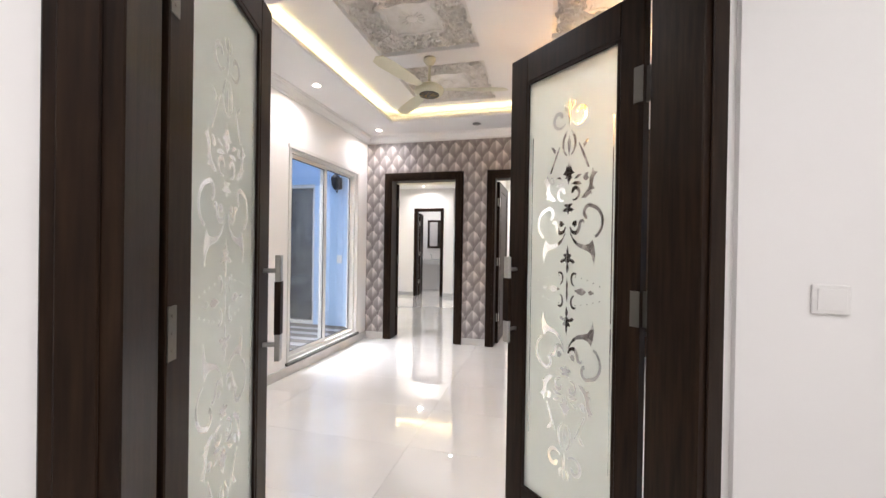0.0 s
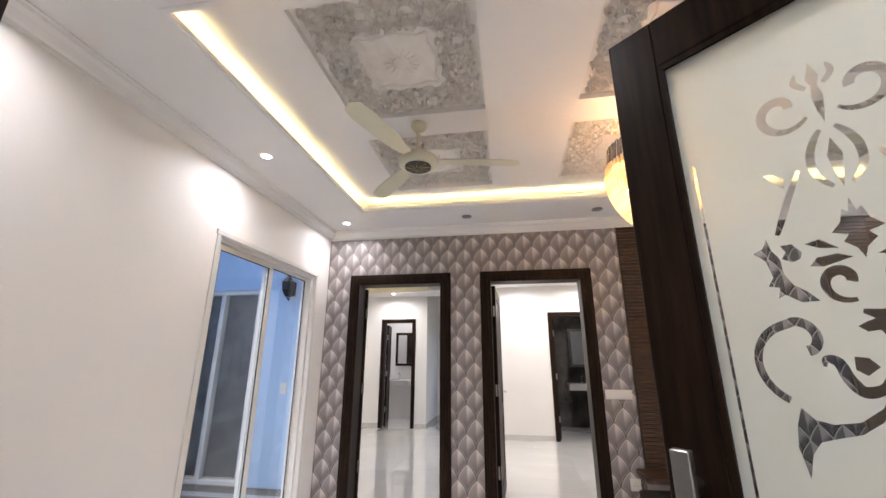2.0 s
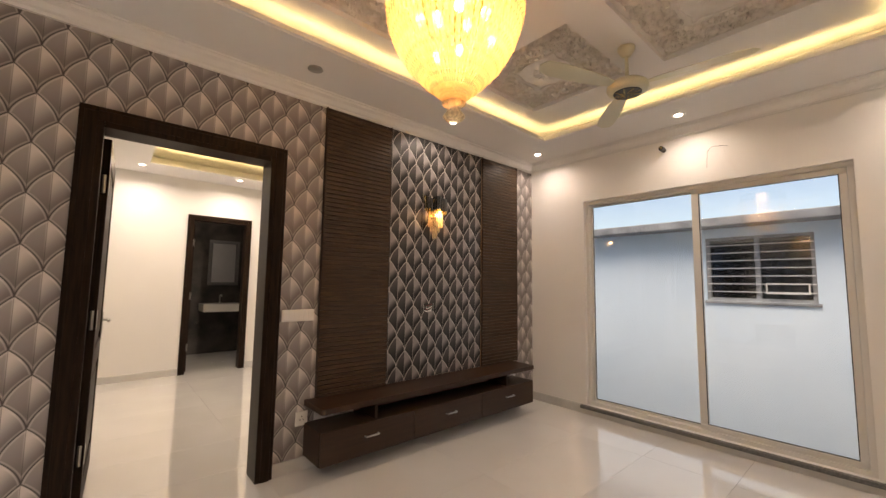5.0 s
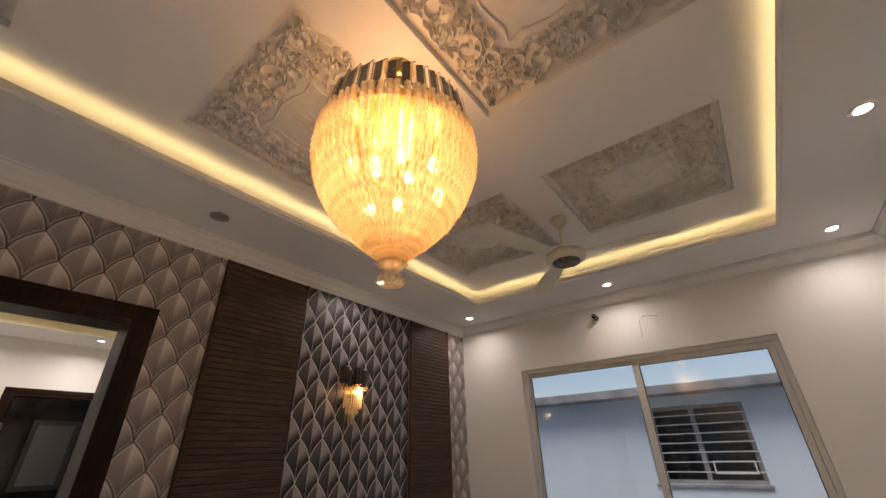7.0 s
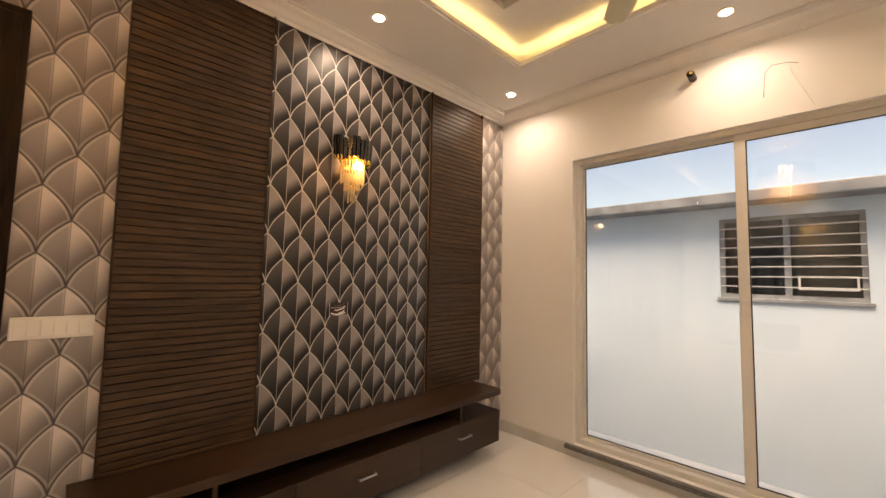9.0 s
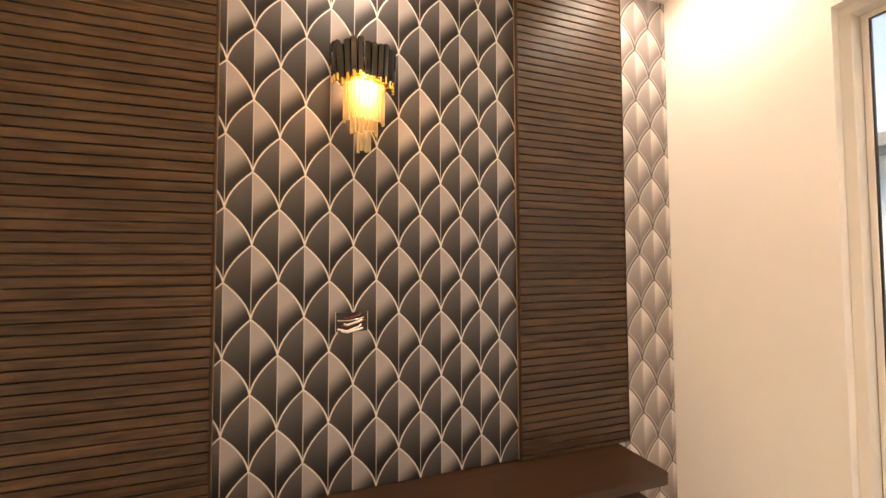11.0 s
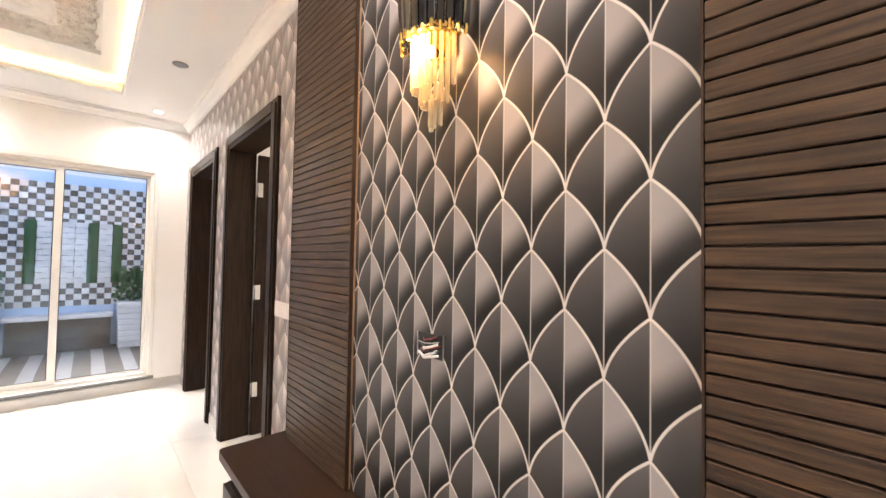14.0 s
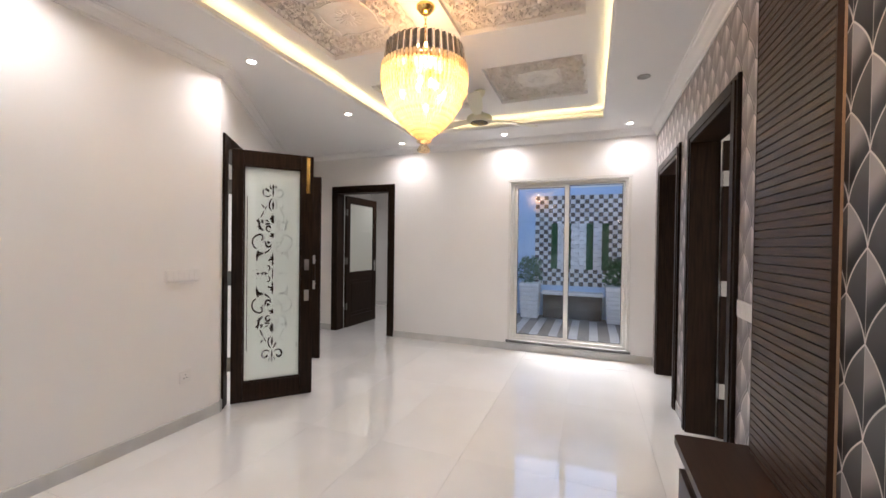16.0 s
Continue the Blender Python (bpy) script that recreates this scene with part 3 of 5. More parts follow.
def ornament(w, h_):
    """Scrollwork for a tall pane: half of it, mirrored; every shape apart from the others."""
    pi = math.pi
    shapes = []

    def both(pts):
        shapes.append(pts)
        shapes.append([(-x, z) for x, z in pts][::-1])

    for s in (1, -1):
        def curl(path, w0, w1, mid=None):
            both([(x, s * z) for x, z in ribbon(path, w0, w1, mid)])

        def leaf(points):
            both([(x, s * z) for x, z in points])

        def on_axis(points):
            shapes.append([(x, s * z) for x, z in points] + [(-x, s * z) for x, z in points[::-1] if x > 0])

        # fleur above the middle, with a pointed foot
        on_axis([(0, 0.062), (0.009, 0.085), (0.004, 0.105), (0.014, 0.112), (0.030, 0.103), (0.042, 0.110), (0.030, 0.120), (0.012, 0.124), (0.022, 0.134), (0.018, 0.142), (0.008, 0.140), (0.005, 0.158), (0.0, 0.178)])
        # large scroll with a horned foot
        curl(spiral(0.113, 0.262, 0.062, 0.058, -0.36 * pi, 0.42 * pi, 16) + spiral(0.107, 0.292, 0.032, 0.015, 0.46 * pi, 1.35 * pi, 12), 0.0055, 0.0075, 0.0045)
        leaf([(0.128, 0.196), (0.138, 0.170), (0.143, 0.140), (0.136, 0.098), (0.126, 0.132), (0.112, 0.150), (0.088, 0.158), (0.060, 0.166), (0.034, 0.184), (0.014, 0.214), (0.011, 0.232), (0.030, 0.202), (0.058, 0.182), (0.090, 0.176), (0.112, 0.180)])
        # inner hooks
        curl([(0.012, 0.246), (0.022, 0.228), (0.044, 0.222), (0.058, 0.238), (0.066, 0.262), (0.080, 0.266), (0.084, 0.256)], 0.003, 0.002, 0.009)
        leaf([(0.020, 0.256), (0.030, 0.268), (0.046, 0.270), (0.048, 0.252), (0.036, 0.244)])
        # small fleur
        on_axis([(0, 0.292), (0.008, 0.306), (0.022, 0.304), (0.032, 0.312), (0.020, 0.318), (0.010, 0.322), (0.022, 0.330), (0.020, 0.336), (0.0, 0.334)])
        # paired curls and the tall leaves beside them
        curl(spiral(0.034, 0.378, 0.030, 0.010, -0.62 * pi, 1.05 * pi, 18), 0.003, 0.007, 0.006)
        leaf([(0.068, 0.352), (0.092, 0.352), (0.112, 0.366), (0.124, 0.360), (0.118, 0.378), (0.134, 0.382), (0.124, 0.396), (0.130, 0.424), (0.146, 0.440), (0.130, 0.446), (0.122, 0.462), (0.118, 0.440), (0.108, 0.424), (0.108, 0.400), (0.098, 0.380), (0.082, 0.368)])
        leaf([(0.076, 0.430), (0.088, 0.446), (0.104, 0.446), (0.098, 0.434), (0.106, 0.424), (0.092, 0.416), (0.080, 0.420)])
        # palmette
        on_axis([(0, 0.408), (0.006, 0.424), (0.020, 0.436), (0.012, 0.446), (0.032, 0.452), (0.018, 0.466), (0.012, 0.486), (0.005, 0.480), (0.0, 0.502)])
        leaf([(0.014, 0.412), (0.032, 0.420), (0.058, 0.418), (0.070, 0.406), (0.052, 0.403), (0.030, 0.408)])
        leaf([(0.028, 0.428), (0.050, 0.446), (0.070, 0.442), (0.052, 0.432)])
        # straight stems to a pointed arch
        curl([(0.104, 0.464), (0.090, 0.492), (0.072, 0.528), (0.052, 0.564)], 0.0035, 0.003, 0.005)
        leaf([(0.078, 0.540), (0.092, 0.554), (0.104, 0.572), (0.090, 0.570), (0.074, 0.556)])
        curl([(0.012, 0.524), (0.030, 0.548), (0.032, 0.580), (0.022, 0.606), (0.010, 0.622)], 0.003, 0.003, 0.006)
        on_axis([(0, 0.520), (0.006, 0.545), (0.010, 0.575), (0.0, 0.604)])
        # crown scrolls
        curl(spiral(0.056, 0.676, 0.043, 0.014, -0.80 * pi, 0.95 * pi, 22), 0.003, 0.007, 0.007)
        on_axis([(0, 0.632), (0.005, 0.655), (0.008, 0.680), (0.004, 0.700), (0.010, 0.716), (0.0, 0.745)])
        curl([(0.012, 0.700), (0.026, 0.716), (0.022, 0.734)], 0.003, 0.001, 0.005)
        for k in range(5):
            a_ = 0.2 + k * 0.28
            xd, zd = 0.165 - 0.030 * k, 0.016 + 0.036 * math.sin(a_)
            leaf([(xd, zd), (xd + 0.0035, zd + 0.0035), (xd, zd + 0.007), (xd - 0.0035, zd + 0.0035)])
        curl([(0.050, 0.064), (0.034, 0.066), (0.024, 0.052), (0.026, 0.032), (0.038, 0.018)], 0.003, 0.002, 0.005)
    both([(0.040, 0.0), (0.060, 0.010), (0.082, 0.014), (0.102, 0.0), (0.082, -0.014), (0.060, -0.010)])
    both([(0.110, 0.0), (0.120, 0.010), (0.142, 0.0), (0.120, -0.010)])
    shapes.append([(0, 0.050), (0.006, 0.02), (0.004, 0), (0.006, -0.02), (0, -0.050), (-0.006, -0.02), (-0.004, 0), (-0.006, 0.02)])
    shapes = [[(x * 0.94, z * 1.07) for x, z in pts] for pts in shapes]
    for sx in (-1, 1):
        xc = sx * (w / 2 - 0.028)
        shapes.append([(xc - 0.0025, -h_ * 0.36), (xc + 0.0025, -h_ * 0.36), (xc + 0.0025, h_ * 0.36), (xc - 0.0025, h_ * 0.36)])
    return shapes


def pane_with_cuts(name, w, h_, thickness, shapes, material, parent, at, label=""):
    """A sheet with shapes cut out of it: the frosting of an etched pane. Local x and y are the sheet's width and height."""
    cu = bpy.data.curves.new(name, "CURVE")
    cu.dimensions, cu.fill_mode, cu.extrude = "2D", "BOTH", thickness / 2
    for pts in [[(-w / 2, -h_ / 2), (w / 2, -h_ / 2), (w / 2, h_ / 2), (-w / 2, h_ / 2)]] + shapes:
        sp = cu.splines.new("POLY")
        sp.points.add(len(pts) - 1)
        for q, (x, y) in zip(sp.points, pts):
            q.co = (x, y, 0, 1)
        sp.use_cyclic_u = True
    tmp = bpy.data.objects.new(name, cu)
    me = bpy.data.meshes.new_from_object(tmp)
    bpy.data.objects.remove(tmp)
    me.materials.clear()
    me.materials.append(material)
    me.transform(at @ pose(0, 0, 0, 90))
    ob = new(name, me)
    ob.parent = parent
    return tagged(ob, label)


def entrance_leaf(m, mirror, label):
    """A glazed entrance leaf, hinged at its local origin, along local x; local -y is its street side."""
    t = thing("entrance_door_leaf", label, "door", "leaves of the double entrance door", m)
    s = -1 if mirror else 1
    wid, hgt, th = 0.70, 2.19, 0.020
    st, rail = 0.125, 0.13
    X = lambda a, b: (s * a, s * b) if s > 0 else (s * b, s * a)
    z0 = 0.008
    for nm, a, b, lo, hi_ in (("stile", 0.036, st, z0, hgt), ("stile", wid - st + 0.02, wid, z0, hgt), ("rail", st + 0.0005, wid - st + 0.0195, z0, z0 + 0.17), ("rail", st + 0.0005, wid - st + 0.0195, hgt - rail, hgt)):
        bm = bmesh.new()
        box(bm, *X(a, b), -th, th, lo, hi_, 0.003)
        part(nm, bm, M["wood"], t)
    ga, gb, gl, gh = st + 0.001, wid - st + 0.019, z0 + 0.171, hgt - rail - 0.001
    for y_ in (-0.0135, 0.0135):
        bm = bmesh.new()
        for q in ((ga, gb, gl, gl + 0.012), (ga, gb, gh - 0.012, gh), (ga, ga + 0.012, gl + 0.0125, gh - 0.0125), (gb - 0.012, gb, gl + 0.0125, gh - 0.0125)):
            box(bm, *X(q[0], q[1]), y_ - 0.004, y_ + 0.004, q[2], q[3])
        part("glazing_bead", bm, M["wood"], t)
    bm = bmesh.new()
    box(bm, *X(ga + 0.001, gb - 0.001), -0.003, 0.003, gl + 0.001, gh - 0.001)
    pane = part("pane", bm, M["glass"], t, "clear glass pane")
    pane.visible_shadow = False
    w, h_ = gb - ga - 0.004, gh - gl - 0.004
    pane_with_cuts("etched_frosting", w, h_, 0.0012, ornament(w, h_), M["frost"], pane, pose(s * (ga + gb) / 2, 0.0042, (gl + gh) / 2), "frosted film with clear scrollwork")
    for z in (0.28, 1.02, 1.80):
        bm = bmesh.new()
        tube(bm, [(0, 0.0, z), (0, 0.0, z + 0.13)], 0.008, 8)
        box(bm, *X(0.0005, 0.0355), -0.003, 0.003, z + 0.003, z + 0.127)
        box(bm, *X(0.0365, 0.070), th + 0.0005, th + 0.003, z + 0.003, z + 0.127)
        for dz in (0.025, 0.065, 0.105):
            tube(bm, [(s * 0.052, th + 0.0031, z + dz), (s * 0.052, th + 0.0045, z + dz)], 0.004, 6)
        part("hinge", bm, M["bronze"], t)
    bm = bmesh.new()
    xa = wid - 0.055
    box(bm, *X(xa - 0.016, xa + 0.016), 0.066, 0.086, 0.85, 1.25, 0.002)
    for zz in (0.91, 1.19):
        tube(bm, [(s * xa, th + 0.0005, zz), (s * xa, 0.070, zz)], 0.009, 8)
    hd = part("pull_handle", bm, M["steel"], t, "long steel pull handle with a dark grip")
    bm = bmesh.new()
    box(bm, *X(xa - 0.0175, xa + 0.0175), 0.0645, 0.0875, 0.95, 1.15, 0.001)
    part("grip", bm, M["wood"], hd)
    for zz in (0.865, 1.145):
        bm = bmesh.new()
        box(bm, *X(xa - 0.02, xa + 0.02), -0.026, -0.0205, zz, zz + 0.10, 0.001)
        part("back_plate", bm, M["steel"], t)
    if s > 0:
        bm = bmesh.new()
        box(bm, *X(wid - 0.062, wid - 0.030), -0.0245, -0.0205, hgt - 0.34, hgt - 0.012, 0.001)
        tube(bm, [(s * (wid - 0.046), -0.0285, hgt - 0.33), (s * (wid - 0.046), -0.0285, hgt - 0.02)], 0.0045, 8)
        part("flush_bolt", bm, M["brass"], t, "long brass bolt at the top of the stile")
    return t


hr = Vector((0.995 - 0.012 * UY, 2.465 + 0.012 * UX))
hl = Vector((0.995 - 1.43 * UX - 0.028 * UY, 2.465 - 1.43 * UY + 0.028 * UX))
entrance_leaf(pose(hr.x, hr.y, 0, 0, 0, 137.0), False, "open dark wooden entrance leaf with scrolled frosted glass")
entrance_leaf(pose(hl.x, hl.y, 0, 0, 0, 180 + 110.5), True, "open dark wooden entrance leaf with scrolled frosted glass")
bpy.context.view_layer.update()


def room_leaf(m, width, glazed, label):
    """An inner door leaf, hinged at its local origin, along local x."""
    t = thing("door_leaf", label, "door", "", m)
    th, hgt = 0.02, 2.18
    st = 0.11
    for nm, a, b, lo, hi_ in (("stile", 0.003, st, 0.008, hgt), ("stile", width - st, width, 0.008, hgt), ("rail", st + 0.0005, width - st - 0.0005, 0.008, 0.18), ("rail", st + 0.0005, width - st - 0.0005, 0.78, 0.92), ("rail", st + 0.0005, width - st - 0.0005, hgt - 0.12, hgt)):
        bm = bmesh.new()
        box(bm, a, b, -th, th, lo, hi_, 0.003)
        part(nm, bm, M["wood"], t)
    for lo, hi_, gl in ((0.1805, 0.7795, False), (0.9205, hgt - 0.1205, glazed)):
        bm = bmesh.new()
        if gl:
            box(bm, st + 0.001, width - st - 0.001, -0.004, 0.004, lo, hi_)
            part("pane", bm, M["frost"], t, "frosted glass pane")
        else:
            box(bm, st + 0.001, width - st - 0.001, -0.010, 0.010, lo, hi_)
            box(bm, st + 0.05, width - st - 0.05, -0.016, 0.016, lo + 0.05, hi_ - 0.05, 0.006)
            part("panel", bm, M["wood"], t)
    for z in (0.3, 1.05, 1.85):
        bm = bmesh.new()
        tube(bm, [(0, 0, z), (0, 0, z + 0.11)], 0.009, 8)
        box(bm, 0.0035, 0.04, -0.023, -0.0205, z, z + 0.11)
        part("hinge", bm, M["bronze"] if glazed else M["steel"], t)
    bm = bmesh.new()
    for s in (-1, 1):
        box(bm, width - 0.075, width - 0.035, min(s * 0.0205, s * 0.026), max(s * 0.0205, s * 0.026), 0.90, 1.10, 0.001)
        tube(bm, [(width - 0.055, s * 0.0265, 1.04), (width - 0.055, s * 0.055, 1.04), (width - 0.065, s * 0.06, 1.04), (width - 0.16, s * 0.06, 1.035)], 0.008, 8)
    part("lever_handle", bm, M["steel"], t)
    return t


room_leaf(pose(D1[0] + FR + 0.015, YN + 0.195, 0, 0, 0, 150), 0.89, True, "open dark wooden bedroom door with a frosted pane")
room_leaf(pose(D2[0] + FR + 0.018, YN + 0.175, 0, 0, 0, 88), 0.89, False, "open dark panelled bedroom door")
room_leaf(pose(XW - 0.175, D3[0] + FR + 0.018, 0, 0, 0, 178), 0.90, True, "open dark door with frosted upper pane")


# ---- windows ----
def sliding_window(name, y0, y1, z0, z1, x_face, out, label, meeting):
    """A two-leaf sliding window in a wall across x; out = +1 when outdoors lies towards +x."""
    t = thing(name, label, "", kind="structure")
    fx = lambda a, b: (x_face + min(out * a, out * b), x_face + max(out * a, out * b))
    w = 0.036
    for bar in ((y0, y1, z1 - w, z1), (y0, y1, z0, z0 + w), (y0, y0 + w, z0 + w, z1 - w), (y1 - w, y1, z0 + w, z1 - w)):
        bm = bmesh.new()
        box(bm, *fx(0.0, 0.09), *bar, 0.002)
        part("window_frame", bm, M["alu"], t)
    # the nearer leaf has broad rails, the further one sits half behind its track
    mw = 0.055
    for a, b, d, sw, left in ((y0 + w + 0.002, meeting + mw / 2, 0.014, 0.042, False), (meeting - mw / 2, y1 - w - 0.002, 0.050, 0.020, True)):
        lo, hi_ = z0 + w + 0.002, z1 - w - 0.002
        wa, wb = (mw, sw) if left else (sw, mw)
        bm = bmesh.new()
        box(bm, *fx(d, d + 0.030), a, b, hi_ - sw, hi_, 0.002)
        box(bm, *fx(d, d + 0.030), a, b, lo, lo + sw, 0.002)
        box(bm, *fx(d, d + 0.030), a, a + wa, lo + sw, hi_ - sw, 0.002)
        box(bm, *fx(d, d + 0.030), b - wb, b, lo + sw, hi_ - sw, 0.002)
        sash = part("sash", bm, M["alu"], t)
        bm = bmesh.new()
        box(bm, *fx(d + 0.012, d + 0.018), a + wa - 0.006, b - wb + 0.006, lo + sw - 0.006, hi_ - sw + 0.006)
        pane = part("pane", bm, M["glass"], sash)
        pane.visible_shadow = False
        bm = bmesh.new()
        g = 0.006
        for q in ((a + wa, b - wb, hi_ - sw - g, hi_ - sw), (a + wa, b - wb, lo + sw, lo + sw + g), (a + wa, a + wa + g, lo + sw + g, hi_ - sw - g), (b - wb - g, b - wb, lo + sw + g, hi_ - sw - g)):
            box(bm, *fx(d + 0.003, d + 0.0115), *q)
        part("gasket", bm, M["dark"], sash, "black rubber gasket")
        if not left:
            bm = bmesh.new()
            zc = (lo + hi_) / 2
            box(bm, *fx(d - 0.006, d - 0.0005), b - 0.042, b - 0.014, zc - 0.05, zc + 0.05, 0.002)
            box(bm, *fx(d - 0.014, d - 0.0065), b - 0.034, b - 0.022, zc - 0.01, zc + 0.03, 0.002)
            part("latch", bm, M["alu"], sash)
    return t


sliding_window("window_1", *PW, XW - 0.03, -1, "white sliding patio window with two panes", 5.07)
sliding_window("window_2", *EW, XE + 0.04, 1, "cream sliding window with two large panes", 4.34)
structure("window_sill_1", [(XW - 0.03, XW + 0.03, PW[0] - 0.05, PW[1] + 0.05, PW[2] - 0.03, PW[2] - 0.002)], M["granite"], bevel=0.004)
structure("window_sill_2", [(XE - 0.04, XE + 0.06, EW[0] - 0.06, EW[1] + 0.06, EW[2] - 0.035, EW[2] - 0.002)], M["granite"], bevel=0.004)
a, b, lo, hi_ = PW
structure("trim_1", [(XW + 0.0005, XW + 0.014, a - 0.045, b + 0.045, hi_, hi_ + 0.035), (XW + 0.0005, XW + 0.010, a - 0.035, a, lo, hi_), (XW + 0.0005, XW + 0.010, b, b + 0.035, lo, hi_)], M["alu"], bevel=0.002)

# ---- slatted panels ----
SLAT_P = 0.03456


def slat_panel(x0, x1, label):
    t = thing("slat_panel", label, "wall panel", "slatted panels beside the television space", pose(x0, YN, 0))
    w = x1 - x0
    z0, z1 = 0.488, 2.717
    bm = bmesh.new()
    box(bm, 0, w, -0.014, -0.0005, z0, z1)
    part("backing", bm, M["wood_t"], t)
    for xa_ in (0, w - 0.004):
        bm = bmesh.new()
        box(bm, xa_, xa_ + 0.004, -0.034, -0.0145, z0, z1)
        part("side_strip", bm, M["wood_t"], t)
    bm = bmesh.new()
    box(bm, 0.0045, w - 0.0045, -0.0335, -0.0145, 0, SLAT_P - 0.0042, 0.0018)
    me = mesh_of("slat", bm, M["wood_h"])
    bm = bmesh.new()
    box(bm, 0.0045, w - 0.0045, -0.0335, -0.0145, z0, z0 + 0.018, 0.0018)
    part("slat", bm, M["wood_h"], t)
    n_ = int((z1 - z0 - 0.0221) / SLAT_P)
    for i in range(n_):
        o = new("slat", me)
        o.parent = t
        o.location = (0, 0, z0 + 0.0221 + i * SLAT_P)
    return t


slat_panel(SL[0], SL[1], "dark oak panel of horizontal slats above the floating unit")
slat_panel(SL[2], SL[3], "dark oak panel of horizontal slats above the floating unit")


for q in ((SL[1] + 0.0005, SL[1] + 0.002), (SL[2] - 0.002, SL[2] - 0.0005)):
    structure("trim_edge", [(q[0], q[1], YN - 0.018, YN - 0.011, 0.49, 2.715)], M["edging"])


# ---- television unit ----
def tv_unit():
    t = thing("television_unit", "floating dark wooden television unit with three drawers", "cabinet", "", pose(0, 0, 0))
    x0, x1 = 1.235, 3.61
    bm = bmesh.new()
    yb, r = 5.765, 0.03
    corner = [(x0 + r - r * math.cos(k * math.pi / 12), yb + r - r * math.sin(k * math.pi / 12)) for k in range(7)]
    outline = corner + [(x1 - r + r * math.sin(k * math.pi / 12), yb + r - r * math.cos(k * math.pi / 12)) for k in range(7)] + [(x1, YN - 0.001), (x0, YN - 0.001)]
    low = [bm.verts.new((x, y, 0.448)) for x, y in outline]
    high = [bm.verts.new((x, y, 0.486)) for x, y in outline]
    bm.faces.new(low[::-1]), bm.faces.new(high)
    for i in range(len(outline)):
        j = (i + 1) % len(outline)
        bm.faces.new((low[i], low[j], high[j], high[i]))
    part("top_board", bm, M["wood_t"], t)
    xa, xb = x0 + 0.005, x1
    yf = 5.79
    for nm, q in (("shelf", (xa, xb, yf + 0.02, YN - 0.001, 0.30, 0.325)), ("bottom_board", (xa, xb, yf + 0.02, YN - 0.001, 0.10, 0.12)),
                  ("side_panel", (xa, xa + 0.02, yf + 0.02, YN - 0.001, 0.1205, 0.2995)), ("side_panel", (xb - 0.02, xb, yf + 0.02, YN - 0.001, 0.1205, 0.2995)),
                  ("back_panel", (xa + 0.4, xb - 0.35, YN - 0.02, YN - 0.001, 0.3255, 0.4475))):
        bm = bmesh.new()
        box(bm, *q)
        part(nm, bm, M["wood_t"], t)
    for dx in (1.68, 3.20):
        bm = bmesh.new()
        box(bm, dx, dx + 0.022, 5.82, YN - 0.021, 0.3255, 0.4475, 0.001)
        part("divider", bm, M["wood_t"], t)
    third = (xb - xa) / 3
    for i in range(3):
        a_, b_ = xa + i * third + 0.002, xa + (i + 1) * third - 0.002
        bm = bmesh.new()
        box(bm, a_, b_, yf, yf + 0.0195, 0.10, 0.325, 0.0015)
        d = part("drawer", bm, M["wood_t"], t)
        c_ = (a_ + b_) / 2
        bm = bmesh.new()
        tube(bm, [(c_ - 0.055, yf - 0.0005, 0.232), (c_ - 0.055, yf - 0.022, 0.232), (c_ + 0.055, yf - 0.022, 0.232), (c_ + 0.055, yf - 0.0005, 0.232)], 0.006, 8)
        part("handle", bm, M["steel"], d, "brushed steel bow handle")
    return t


tv_unit()


# ---- lamps and fans ----
def downlight(x, y, z=SOFFIT):
    t = thing("downlight", "small round white recessed ceiling light, lit", "ceiling light", "round recessed lights in the ceiling", pose(x, y, z))
    bm = bmesh.new()
    lathe(bm, [(0.036, -0.0005), (0.048, -0.0005), (0.050, -0.004), (0.046, -0.007), (0.036, -0.006)], steps=28)
    part("ring", bm, M["plastic"], t, smooth=True)
    bm = bmesh.new()
    lathe(bm, [(0.0355, -0.003), (0.030, -0.0075), (0.0, -0.0078)][:2], steps=28)
    lens = part("lens", bm, M["spot"], t)
    lens.visible_shadow = False
    return t


for sx, sy in SPOTS:
    downlight(sx, sy)
for vx in (-0.19, 1.08):
    t = thing("round_vent", "small round grey plate in the white ceiling", "vent", "round plates in the ceiling", pose(vx, 5.755, SOFFIT))
    bm = bmesh.new()
    lathe(bm, [(0.0, -0.001), (0.05, -0.001), (0.052, -0.006), (0.04, -0.012), (0.001, -0.012)][1:], steps=28)
    part("plate", bm, M["concrete"], t, smooth=True)


